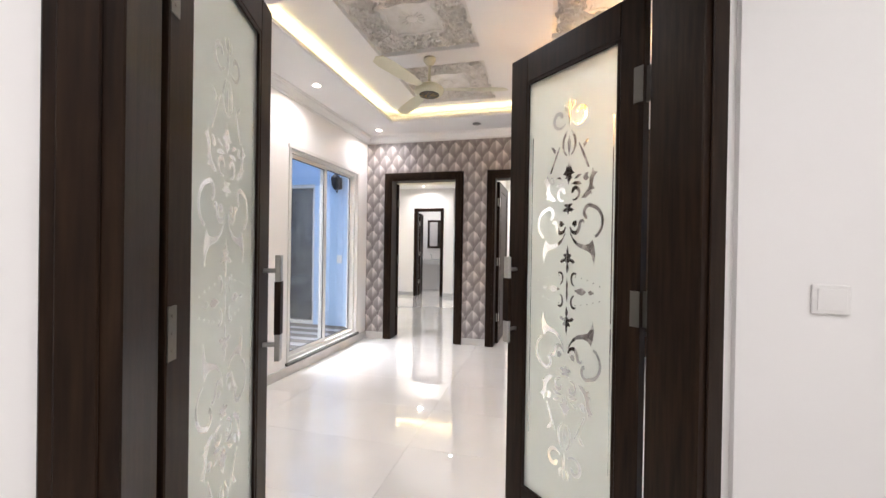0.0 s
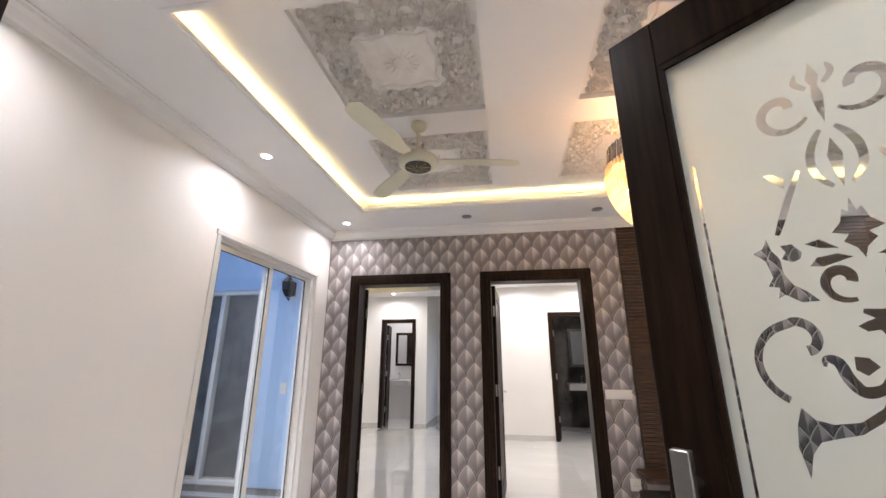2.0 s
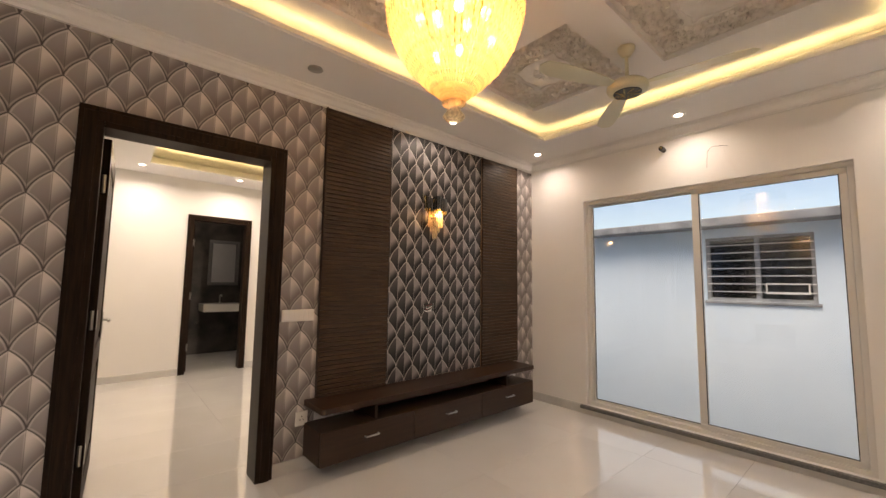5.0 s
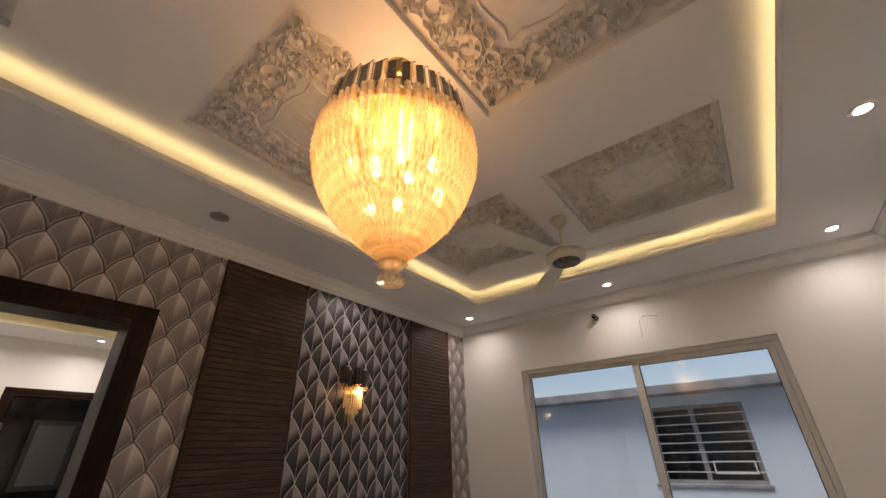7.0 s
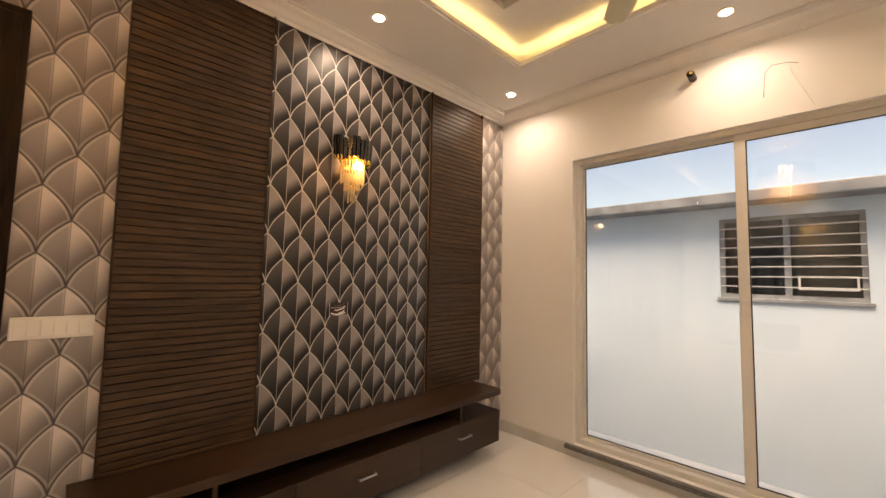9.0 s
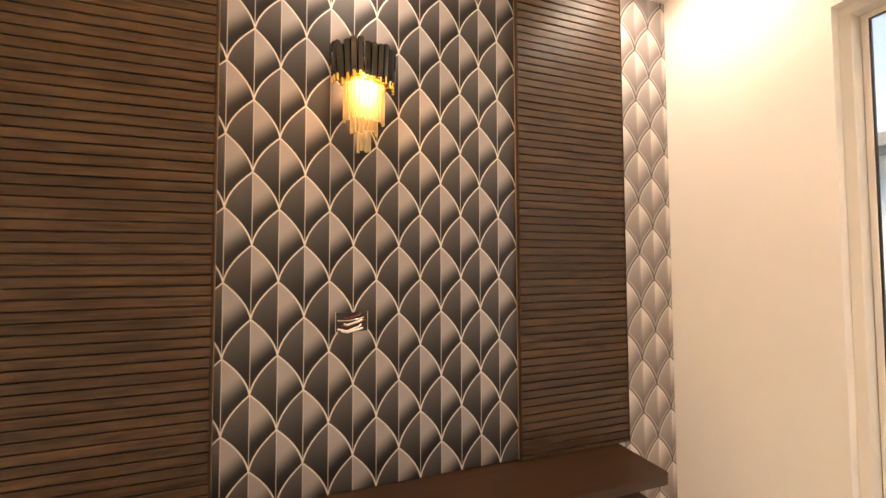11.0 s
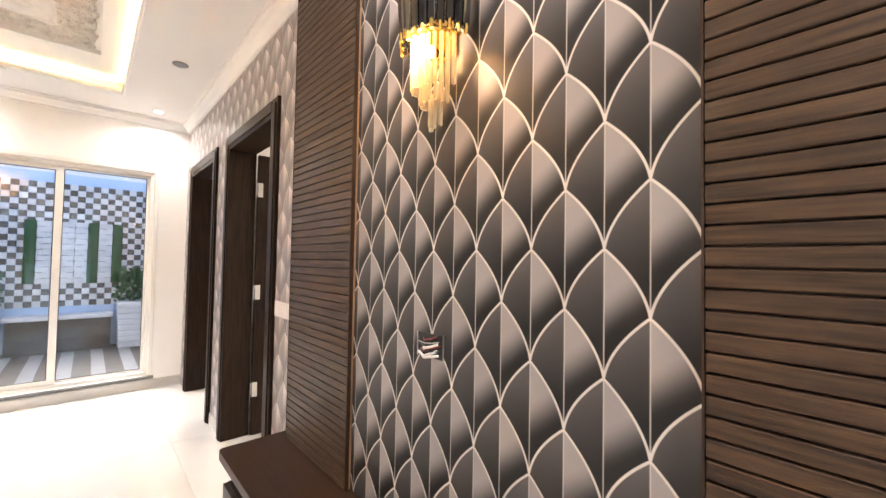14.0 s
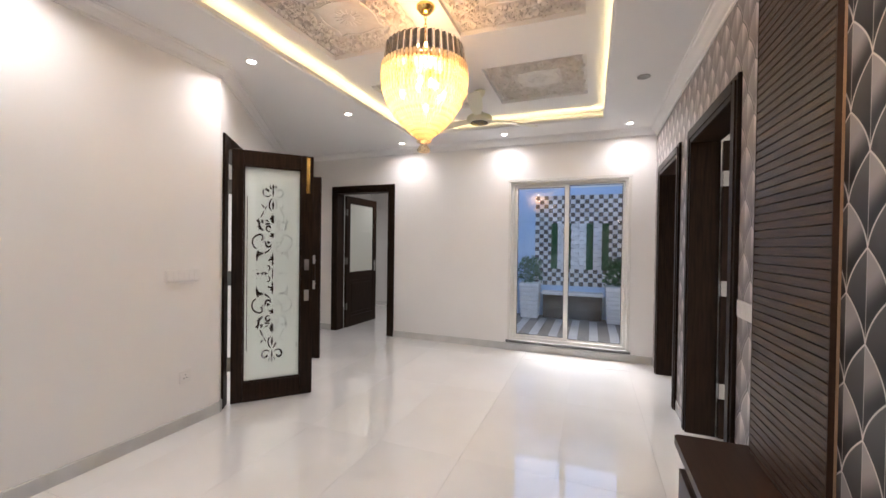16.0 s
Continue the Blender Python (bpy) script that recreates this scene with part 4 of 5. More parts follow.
def chandelier():
    cx, cy = 1.09, 4.34
    t = thing("chandelier", "large lit chandelier of crystal strands with a pointed base", "chandelier", "", pose(cx, cy, 2.0))
    bm = bmesh.new()
    lathe(bm, [(0.001, 0.945), (0.06, 0.945), (0.06, 0.93), (0.035, 0.90), (0.012, 0.89), (0.001, 0.889)][1:5], steps=24)
    part("canopy", bm, M["brass"], t, smooth=True)
    bm = bmesh.new()
    for i in range(8):
        z = 0.89 - i * 0.027
        tube(bm, [(0.009 * math.cos(a_) * (1 if i % 2 else 0.3), 0.009 * math.cos(a_) * (0.3 if i % 2 else 1), z - 0.017 + 0.019 * math.sin(a_)) for a_ in [k * math.pi / 4 for k in range(9)]], 0.0028, 5)
    part("chain", bm, M["brass"], t)
    bm = bmesh.new()
    lathe(bm, [(0.22, 0.50), (0.262, 0.50), (0.262, 0.53), (0.22, 0.53)], steps=40)
    for k in range(3):
        a_ = k * math.pi / 3
        tube(bm, [(0.24 * math.cos(a_), 0.24 * math.sin(a_), 0.535), (0.0, 0.0, 0.66), (-0.24 * math.cos(a_), -0.24 * math.sin(a_), 0.535)], 0.005, 6)
    part("hoop", bm, M["brass"], t)
    bm = bmesh.new()
    tube(bm, [(0.0, 0, 0.665), (0.0, 0, 0.70)], 0.012, 8)
    part("stem", bm, M["brass"], t)
    n_ = 72

    def blade(wid, h_):
        """A flat crystal bar with a pointed foot and a slanting head."""
        bm = bmesh.new()
        out = [(-wid, 0.018), (0, 0.0), (wid, 0.018), (wid, h_), (-wid, h_ - 0.012)]
        fr = [bm.verts.new((0.0045, a_, b_)) for a_, b_ in out]
        bk = [bm.verts.new((-0.0045, a_, b_)) for a_, b_ in out]
        bm.faces.new(fr), bm.faces.new(bk[::-1])
        for i in range(5):
            bm.faces.new((fr[i], bk[i], bk[(i + 1) % 5], fr[(i + 1) % 5]))
        return bm

    bm = blade(0.0075, 0.138)
    rod = mesh_of("crown_crystal", bm, M["crystal"])
    bm = blade(0.0125, 0.140)
    rod2 = mesh_of("crown_crystal", bm, M["smoked"])
    for i in range(n_):
        a_ = 2 * math.pi * i / n_
        o = new("crown_crystal", rod if i % 2 else rod2)
        o.parent = t
        o.matrix_basis = pose((0.268 if i % 2 else 0.261) * math.cos(a_), (0.268 if i % 2 else 0.261) * math.sin(a_), 0.535, 0, -7, math.degrees(a_))
    # strands hang from the hoop and draw together at the base
    n_ = 64
    prof = [(0.270, 0.545), (0.276, 0.47), (0.268, 0.40), (0.240, 0.32), (0.190, 0.235), (0.128, 0.165), (0.070, 0.112), (0.030, 0.075)]
    bm = bmesh.new()
    beads, widths = [], []
    for k in range(43):
        f = k / 42 * (len(prof) - 1)
        i = min(int(f), len(prof) - 2)
        (ra, za), (rb, zb) = prof[i], prof[i + 1]
        beads.append((ra + (rb - ra) * (f - i), 0, za + (zb - za) * (f - i)))
        widths.append((0.74 if k % 2 else 1.0) * min(1.0, 0.35 + beads[-1][0] * 3))
    tube(bm, beads, 0.0125, 6, widths)
    strand = mesh_of("strand", bm, M["amber"])
    for i in range(n_):
        o = new("strand", strand)
        o.parent = t
        o.matrix_basis = pose(0, 0, 0, 0, 0, 360 * i / n_ + random.uniform(-1, 1))
    bm = bmesh.new()
    lathe(bm, [(0.03, 0.075), (0.05, 0.068), (0.03, 0.055), (0.018, 0.05), (0.03, 0.035), (0.045, 0.015), (0.036, 0.002), (0.02, 0.0)], steps=16)
    part("tassel", bm, M["amber"], t, "gathered crystal tassel", True)
    for i in range(9):
        a_ = 2 * math.pi * i / 9
        r = 0.07 if i % 3 == 0 else 0.15
        bm = bmesh.new()
        bmesh.ops.create_uvsphere(bm, u_segments=12, v_segments=8, radius=0.019, matrix=pose(r * math.cos(a_), r * math.sin(a_), 0.44 - 0.05 * (i % 3)) @ Matrix.Diagonal((1, 1, 1.5, 1)))
        o = part("bulb", bm, M["bulb"], t, smooth=True)
        o.visible_shadow = False


chandelier()


def sconce():
    cx, cy, cz = 2.415, YN - 0.011, 1.75
    t = thing("wall_sconce", "crystal wall lamp with black rods and brass tips, lit", "wall lamp", "", pose(cx, cy, cz))
    bm = bmesh.new()
    box(bm, -0.06, 0.06, -0.015, 0, 0.22, 0.40, 0.003)
    part("back_plate", bm, M["brass"], t)
    bm = bmesh.new()
    box(bm, -0.04, 0.04, -0.10, -0.0155, 0.285, 0.297, 0.003)
    tube(bm, [(0.085 * math.cos(k * math.pi / 10), -0.016 - 0.10 * math.sin(k * math.pi / 10), 0.27) for k in range(11)], 0.006, 6)
    part("bracket", bm, M["brass"], t)
    bm = bmesh.new()
    box(bm, -0.0115, 0.0115, -0.009, 0.009, 0, 0.125, 0.004)
    rod = mesh_of("black_rod", bm, M["blackglass"])
    bm = bmesh.new()
    tube(bm, [(0, 0, 0), (0, 0, 0.02), (0, 0, 0.05)], 0.0062, 6, [1, 1, 0.35])
    tip = mesh_of("brass_tip", bm, M["brass"])
    for i in range(15):
        a_ = math.pi * (i + 0.5) / 15
        dz = random.uniform(-0.018, 0.018)
        m = pose(0.112 * math.cos(a_), -0.012 - 0.118 * math.sin(a_), 0.275 + dz, 0, 0, math.degrees(-a_) + 90) @ pose(0, 0, 0, 4)
        o = new("black_rod", rod)
        o.parent, o.matrix_basis = t, m
        q = new("brass_tip", tip)
        q.parent, q.matrix_basis = t, m @ pose(0, -0.004, -0.022)
    for n_, r, zt, h_ in ((13, 0.074, 0.29, 0.145), (9, 0.048, 0.22, 0.11), (4, 0.022, 0.16, 0.10)):
        bm = bmesh.new()
        box(bm, -0.007, 0.007, -0.005, 0.005, -h_, 0, 0.002)
        rod = mesh_of("crystal_rod", bm, M["clearish"])
        zt = {0.074: 0.265, 0.048: 0.19, 0.022: 0.115}[r]
        for i in range(n_):
            a_ = math.pi * (i + 0.5) / n_
            o = new("crystal_rod", rod)
            o.parent = t
            o.matrix_basis = pose(r * math.cos(a_), -0.02 - r * math.sin(a_) * 1.1, zt + random.uniform(-0.006, 0.006), 0, 0, math.degrees(a_) + 90)
    bm = bmesh.new()
    bmesh.ops.create_uvsphere(bm, u_segments=12, v_segments=8, radius=0.018, matrix=pose(0, -0.06, 0.235))
    o = part("bulb", bm, M["bulb_small"], t, smooth=True)
    o.visible_shadow = False


sconce()


def ceiling_fan(x, y, turn, label):
    t = thing("ceiling_fan", label, "ceiling fan", "ceiling fans", pose(x, y, 2.65, 0, 0, turn))
    bm = bmesh.new()
    lathe(bm, [(0.03, 0.294), (0.055, 0.294), (0.055, 0.275), (0.03, 0.235), (0.014, 0.23)], steps=24)
    part("canopy", bm, M["cream"], t, smooth=True)
    bm = bmesh.new()
    tube(bm, [(0, 0, 0.06), (0, 0, 0.24)], 0.012, 10)
    part("downrod", bm, M["cream"], t)
    bm = bmesh.new()
    lathe(bm, [(0.02, 0.085), (0.04, 0.08), (0.06, 0.062), (0.10, 0.05), (0.125, 0.03), (0.13, 0.008), (0.122, -0.012), (0.105, -0.022), (0.09, -0.024)], steps=36)
    part("motor", bm, M["cream"], t, "cream motor housing", True)
    bm = bmesh.new()
    lathe(bm, [(0.088, -0.0245), (0.086, -0.030), (0.01, -0.034)], steps=30)
    grille = part("grille", bm, M["dark"], t, "dark round grille under the motor")
    bm = bmesh.new()
    for k in range(9):
        a_ = 2 * math.pi * k / 9
        tube(bm, [(0.02 * math.cos(a_), 0.02 * math.sin(a_), -0.0355), (0.05 * math.cos(a_ + 0.35), 0.05 * math.sin(a_ + 0.35), -0.035), (0.085 * math.cos(a_ + 0.5), 0.085 * math.sin(a_ + 0.5), -0.0325)], 0.0022, 5)
    part("ribs", bm, M["brass"], grille)
    for k in range(3):
        m = pose(0, 0, 0, 0, 0, 120 * k)
        bm = bmesh.new()
        outline = [(0.12, -0.03), (0.2, -0.05), (0.35, -0.066), (0.58, -0.07), (0.66, -0.055), (0.69, 0.0), (0.66, 0.045), (0.55, 0.055), (0.3, 0.05), (0.2, 0.035), (0.12, 0.025)]
        up = [bm.verts.new((a_, b_, 0.022 + b_ * 0.16)) for a_, b_ in outline]
        dn = [bm.verts.new((a_, b_, 0.018 + b_ * 0.16)) for a_, b_ in outline]
        bm.faces.new(up), bm.faces.new(dn[::-1])
        for i in range(len(up)):
            bm.faces.new((up[i], dn[i], dn[(i + 1) % len(up)], up[(i + 1) % len(up)]))
        bm.transform(m)
        part("blade", bm, M["cream"], t)


ceiling_fan(-0.366, 4.30, 12, "cream three-bladed ceiling fan with a dark grille")
ceiling_fan(2.62, 4.30, 40, "cream three-bladed ceiling fan with a dark grille")

# ---- carved ceiling panels ----
def carved_panel():
    t = thing("carved_ceiling_panel", "square white ceiling panel with carved foliage round a plain centre", "ceiling panel", "carved panels in the ceiling tray")
    S = 0.436
    bm = bmesh.new()
    box(bm, -S, S, -S, S, -0.018, -0.0005)
    part("plate", bm, M["plaster"], t)
    bm = bmesh.new()
    rnd = random.Random(5)
    pi = math.pi

    def relief(path, w, h_, w_end=0.2):
        n_ = len(path)
        l_, r_, m_ = [], [], []
        for i, (x, y) in enumerate(path):
            ax, ay = path[max(i - 1, 0)]
            bx, by = path[min(i + 1, n_ - 1)]
            d = math.hypot(bx - ax, by - ay) or 1
            nx, ny = -(by - ay) / d, (bx - ax) / d
            f = i / (n_ - 1)
            ww = w * (w_end + (1 - w_end) * math.sin(pi * min(f * 1.15, 1)))
            l_.append((x + nx * ww, y + ny * ww)), r_.append((x - nx * ww, y - ny * ww)), m_.append((x, y))
        for q in range(4):
            c_, s_ = math.cos(q * pi / 2), math.sin(q * pi / 2)
            for mir in (1, -1):
                rot = lambda p, z: bm.verts.new((mir * p[0] * c_ - p[1] * s_, mir * p[0] * s_ + p[1] * c_, z))
                L = [rot(p, -0.0185) for p in l_]
                R = [rot(p, -0.0185) for p in r_]
                T = [rot(p, -0.0185 - h_) for p in m_]
                for i in range(n_ - 1):
                    bm.faces.new((L[i], L[i + 1], T[i + 1], T[i]))
                    bm.faces.new((T[i], T[i + 1], R[i + 1], R[i]))

    for cx_, cy_, r in ((0.10, 0.325, 0.07), (0.24, 0.335, 0.055), (0.33, 0.34, 0.06), (0.05, 0.24, 0.035), (0.19, 0.255, 0.045), (0.27, 0.27, 0.035), (0.385, 0.385, 0.022), (0.03, 0.395, 0.02), (0.17, 0.40, 0.018)):
        a0 = rnd.uniform(0, 2 * pi)
        d = rnd.choice((-1, 1))
        relief(spiral(cx_, cy_, r, r * 0.2, a0, a0 + d * 2.1 * pi, 24), 0.0085, 0.024)
        for k in range(12):
            a_ = a0 + k * 2 * pi / 12
            p, q = (cx_ + r * 0.95 * math.cos(a_), cy_ + r * 0.95 * math.sin(a_)), (cx_ + (r + 0.045) * math.cos(a_ + 0.35), cy_ + (r + 0.045) * math.sin(a_ + 0.35))
            m_ = ((p[0] + q[0]) / 2 + 0.006 * math.cos(a_ + 1.6), (p[1] + q[1]) / 2 + 0.006 * math.sin(a_ + 1.6))
            if max(abs(q[0]), abs(q[1])) < S - 0.025 and max(abs(q[0]), abs(q[1])) > 0.20:
                relief([p, m_, q], 0.0125, 0.021, 0.3)
    part("carving", bm, M["plaster"], t, "carved leaves and scrolls")
    bm = bmesh.new()
    for k in range(4):
        m = pose(0, 0, 0, 0, 0, 90 * k)
        tmp = [(-0.185, 0.185), (-0.12, 0.17), (-0.06, 0.185), (0.0, 0.195), (0.06, 0.185), (0.12, 0.17), (0.185, 0.185)]
        tube(bm, [m @ Vector((a_, b_, -0.021)) for a_, b_ in tmp], 0.006, 6)
    lathe(bm, [(0.045, -0.0185), (0.04, -0.024), (0.02, -0.028), (0.006, -0.028)], steps=20)
    for k in range(16):
        a_ = 2 * pi * k / 16
        tube(bm, [(0.045 * math.cos(a_), 0.045 * math.sin(a_), -0.020), (0.1 * math.cos(a_), 0.1 * math.sin(a_), -0.019)], 0.004, 5)
    part("rosette", bm, M["plaster"], t, "sunburst rosette")
    return t


first = carved_panel()
PANELS = [(px, py) for py in (3.755, 4.875) for px in (-0.345, 1.10, 2.54)]
first.matrix_world = pose(*PANELS[0], TRAY + 0.052)
for px, py in PANELS[1:]:
    copy_thing(first, pose(px, py, TRAY + 0.052))


# ---- switches and sockets ----
def plate(name, m, w, h_, gangs, label, socket=False):
    """A plate on a wall: local x across, z up, -y out of the wall."""
    t = thing(name, label, "socket" if socket else "switch", "", m)
    bm = bmesh.new()
    box(bm, -w / 2, w / 2, -0.010, -0.0005, -h_ / 2, h_ / 2, 0.003)
    part("plate", bm, M["plastic"], t)
    for i in range(gangs):
        gw = (w - 0.02) / gangs
        a_ = -w / 2 + 0.01 + i * gw
        bm = bmesh.new()
        if socket:
            # raised black pads carry the shade of the pin holes
            for dx, dz in ((0, 0.014), (-0.011, -0.008), (0.011, -0.008)):
                box(bm, dx - 0.003, dx + 0.003, -0.0112, -0.0102, dz - 0.004, dz + 0.004)
            part("pin_hole_shade", bm, M["dark"], t)
        else:
            box(bm, a_ + 0.002, a_ + gw - 0.002, -0.013, -0.0103, -h_ / 2 + 0.012, h_ / 2 - 0.012, 0.001)
            part("rocker", bm, M["plastic"], t)
    return t


plate("switch_plate", pose(1.16, YN - 0.003, 1.097), 0.235, 0.086, 6, "wide white switch plate on patterned wallpaper")
plate("wall_socket", pose(1.217, YN - 0.003, 0.36), 0.088, 0.10, 1, "white power socket on patterned wallpaper", True)
plate("switch_plate", pose(1.42, YS, 1.14, 0, 0, 180), 0.26, 0.09, 6, "wide white switch plate on a cream wall")
plate("wall_socket", pose(1.40, YS, 0.385, 0, 0, 180), 0.088, 0.09, 1, "white power socket low on a cream wall", True)
plate("switch_plate", pose(1.435, YS - 0.15, 1.155), 0.095, 0.086, 1, "white switch plate on the lobby wall")

# ---- outdoors to the east ----
structure("ground", [(-300, 300, -300, 300, -1.5, -1.2)], M["ground"])
nb = thing("neighbouring_building", "pale blue-grey neighbouring house with a roof ledge and a barred window", "building", "")
NX = 6.2
bm = bmesh.new()
wy0, wy1, wz0, wz1 = 3.76, 4.84, 1.17, 2.0
for q in ((-6.0, wy0, -1.2, 2.12), (wy1, 16.0, -1.2, 2.12), (wy0, wy1, -1.2, wz0), (wy0, wy1, wz1, 2.12)):
    box(bm, NX, NX + 0.22, *q)
part("wall", bm, M["render"], nb)
bm = bmesh.new()
box(bm, NX - 0.30, NX + 5.0, -6.0, 16.0, 2.121, 2.23, 0.01)
part("roof_slab", bm, M["concrete"], nb, "weathered concrete roof slab")
# black floor and back wall: the unlit room's shade put into colour
bm = bmesh.new()
box(bm, NX + 0.23, NX + 4.0, -6, 16, -1.2, 0.0)
box(bm, NX + 1.9, NX + 2.0, -6, 16, 0.0, 2.1)
part("dark_interior", bm, M["dark"], nb)
win = bmesh.new()
for q in ((wy0, wy1, wz0, wz0 + 0.04), (wy0, wy1, wz1 - 0.04, wz1), (wy0, wy0 + 0.04, wz0 + 0.0405, wz1 - 0.0405), (wy1 - 0.04, wy1, wz0 + 0.0405, wz1 - 0.0405), (4.27, 4.32, wz0 + 0.0405, wz1 - 0.0405)):
    box(win, NX + 0.03, NX + 0.08, *q)
wobj = part("window", win, M["concrete"], nb, "barred window with a grey frame")
for i in range(7):
    bm = bmesh.new()
    zz = wz0 + 0.12 + i * 0.1
    tube(bm, [(NX + 0.01, wy0 + 0.005, zz), (NX + 0.01, wy1 - 0.005, zz)], 0.005, 6)
    part("bar", bm, M["plastic"], wobj)
bm = bmesh.new()
for q in ((3.82, 4.22, 1.27, 1.285), (3.82, 4.22, 1.385, 1.40), (3.82, 3.835, 1.2855, 1.3845), (4.205, 4.22, 1.2855, 1.3845)):
    box(bm, NX - 0.006, NX + 0.004, *q)
part("small_frame", bm, M["alu"], wobj, "small pale inner frame")
bm = bmesh.new()
box(bm, NX - 0.025, NX - 0.002, wy0 - 0.03, wy1 + 0.02, wz0 - 0.035, wz0, 0.004)
part("sill", bm, M["concrete"], wobj)
bm = bmesh.new()
box(bm, NX + 0.09, NX + 0.096, wy0 + 0.02, wy1 - 0.02, wz0 + 0.02, wz1 - 0.02)
part("pane", bm, M["glass"], wobj)

# ---- patio to the west ----
PX = -4.65
structure("patio_ground", [(PX, XW - 0.15, 3.62, 6.62, -0.012, -0.004)], M["stone_b"])
structure("patio_wall_west", [(PX - 0.2, PX, 3.4, 6.8, -0.15, 2.55)], M["patio_paint"])
structure("patio_wall_north", [(PX, XW - 0.15, 6.62, 6.80, 2.28, TOP), (PX, -4.30, 6.62, 6.80, 0, 2.28), (-2.98, XW - 0.15, 6.62, 6.80, 0, 2.28)], M["patio_paint"])
structure("patio_wall_south", [(PX, XW - 0.15, 3.45, 3.62, 0, 2.55)], M["patio_paint"])

pg = bpy.data.objects["patio_ground"]
for i in range(9):
    bm = bmesh.new()
    box(bm, PX + 0.35, XW - 0.2, 3.86 + i * 0.30, 3.86 + i * 0.30 + 0.13, -0.0035, 0.004)
    part("floor_strip", bm, M["ground"], pg)

# checkered stone on the far patio wall
cw = 0.085
bm_w, bm_b = bmesh.new(), bmesh.new()
box(bm_w, 0, 0.012, 0.002, cw - 0.002, 0.002, cw - 0.002, 0.003)
box(bm_b, 0, 0.018, 0.002, cw - 0.002, 0.002, cw - 0.002, 0.003)
me_w, me_b = mesh_of("stone_tile", bm_w, M["stone_w"]), mesh_of("stone_tile", bm_b, M["stone_b"])
patio_wall = bpy.data.objects["patio_wall_west"]
rows_, cols_ = 21, 22
for r in range(rows_):
    for c_ in range(cols_):
        yy, zz = 4.30 + c_ * cw, 0.62 + r * cw
        o = new("stone_tile", me_w if (r + c_) % 2 else me_b)
        o.parent = patio_wall
        o.location = (PX + 0.0005, yy, zz)


def planter(y, label):
    t = thing("planter", label, "planter", "ribbed white planters on the patio", pose(PX + 0.24, y, -0.004))
    bm = bmesh.new()
    for i in range(8):
        w0 = 0.165 + i * 0.004
        box(bm, -w0, w0, -w0, w0, i * 0.085, i * 0.085 + 0.070, 0.010)
        box(bm, -w0 + 0.012, w0 - 0.012, -w0 + 0.012, w0 - 0.012, i * 0.085 + 0.0702, i * 0.085 + 0.0848)
    part("pot", bm, M["stone_w"], t)
    bm = bmesh.new()
    rnd = random.Random(int(y * 100))
    for i in range(420):
        a_, e = rnd.uniform(0, 2 * math.pi), rnd.uniform(-0.1, 1.5)
        r = rnd.uniform(0.08, 0.26)
        c_ = Vector((r * math.cos(a_) * math.cos(e * 0.6), r * math.sin(a_) * math.cos(e * 0.6), 0.74 + 0.46 * math.sin(e) * rnd.uniform(0.6, 1)))
        d1 = Vector((rnd.uniform(-1, 1), rnd.uniform(-1, 1), rnd.uniform(-0.3, 1))).normalized() * 0.05
        d2 = d1.orthogonal().normalized() * 0.014
        bm.faces.new([bm.verts.new(c_ - d1), bm.verts.new(c_ + d2), bm.verts.new(c_ + d1), bm.verts.new(c_ - d2)])
    for i in range(5):
        a_ = i * 1.26
        tube(bm, [(0.03 * math.cos(a_), 0.03 * math.sin(a_), 0.67), (0.12 * math.cos(a_), 0.12 * math.sin(a_), 1.02)], 0.006, 5)
    part("foliage", bm, M["leaf"], t, "bushy green leaves")


planter(4.25, "white ribbed square planter with a leafy bush")
planter(5.82, "white ribbed square planter with a leafy bush")
bench = thing("bench", "stone ledge bench along the patio wall", "bench", "", pose(PX + 0.16, 5.035, -0.004))
bm = bmesh.new()
box(bm, -0.14, 0.14, -0.56, 0.56, 0.46, 0.52, 0.006)
part("seat", bm, M["stone_w"], bench)
bm = bmesh.new()
box(bm, -0.12, 0.04, -0.54, 0.54, 0, 0.4595)
part("base", bm, M["darkmarble"], bench, "dark stone base")
for k, (ya, yb) in enumerate(((4.62, 4.74), (4.90, 4.99), (5.28, 5.40), (5.56, 5.68))):
    tt = thing("green_wall_panel", "tall narrow panel of artificial green turf", "wall panel", "green strips on the patio wall", pose(PX + 0.0195, 0, 0))
    bm = bmesh.new()
    box(bm, 0, 0.02, ya, yb, 0.95, 1.85, 0.004)
    part("turf", bm, M["green"], tt)
for k, (ya, yb) in enumerate(((4.745, 4.895), (5.0, 5.135), (5.14, 5.275), (5.405, 5.555))):
    tt = thing("stacked_stone_panel", "white panel of stacked stone strips", "wall panel", "white stone strips on the patio wall", pose(PX + 0.0195, 0, 0))
    for i in range(11):
        bm = bmesh.new()
        box(bm, 0, 0.022 + 0.012 * ((i * 7) % 3) / 2, ya, yb, 0.95 + i * 0.082, 0.95 + i * 0.082 + 0.076, 0.004)
        part("stone_strip", bm, M["stone_w"], tt)

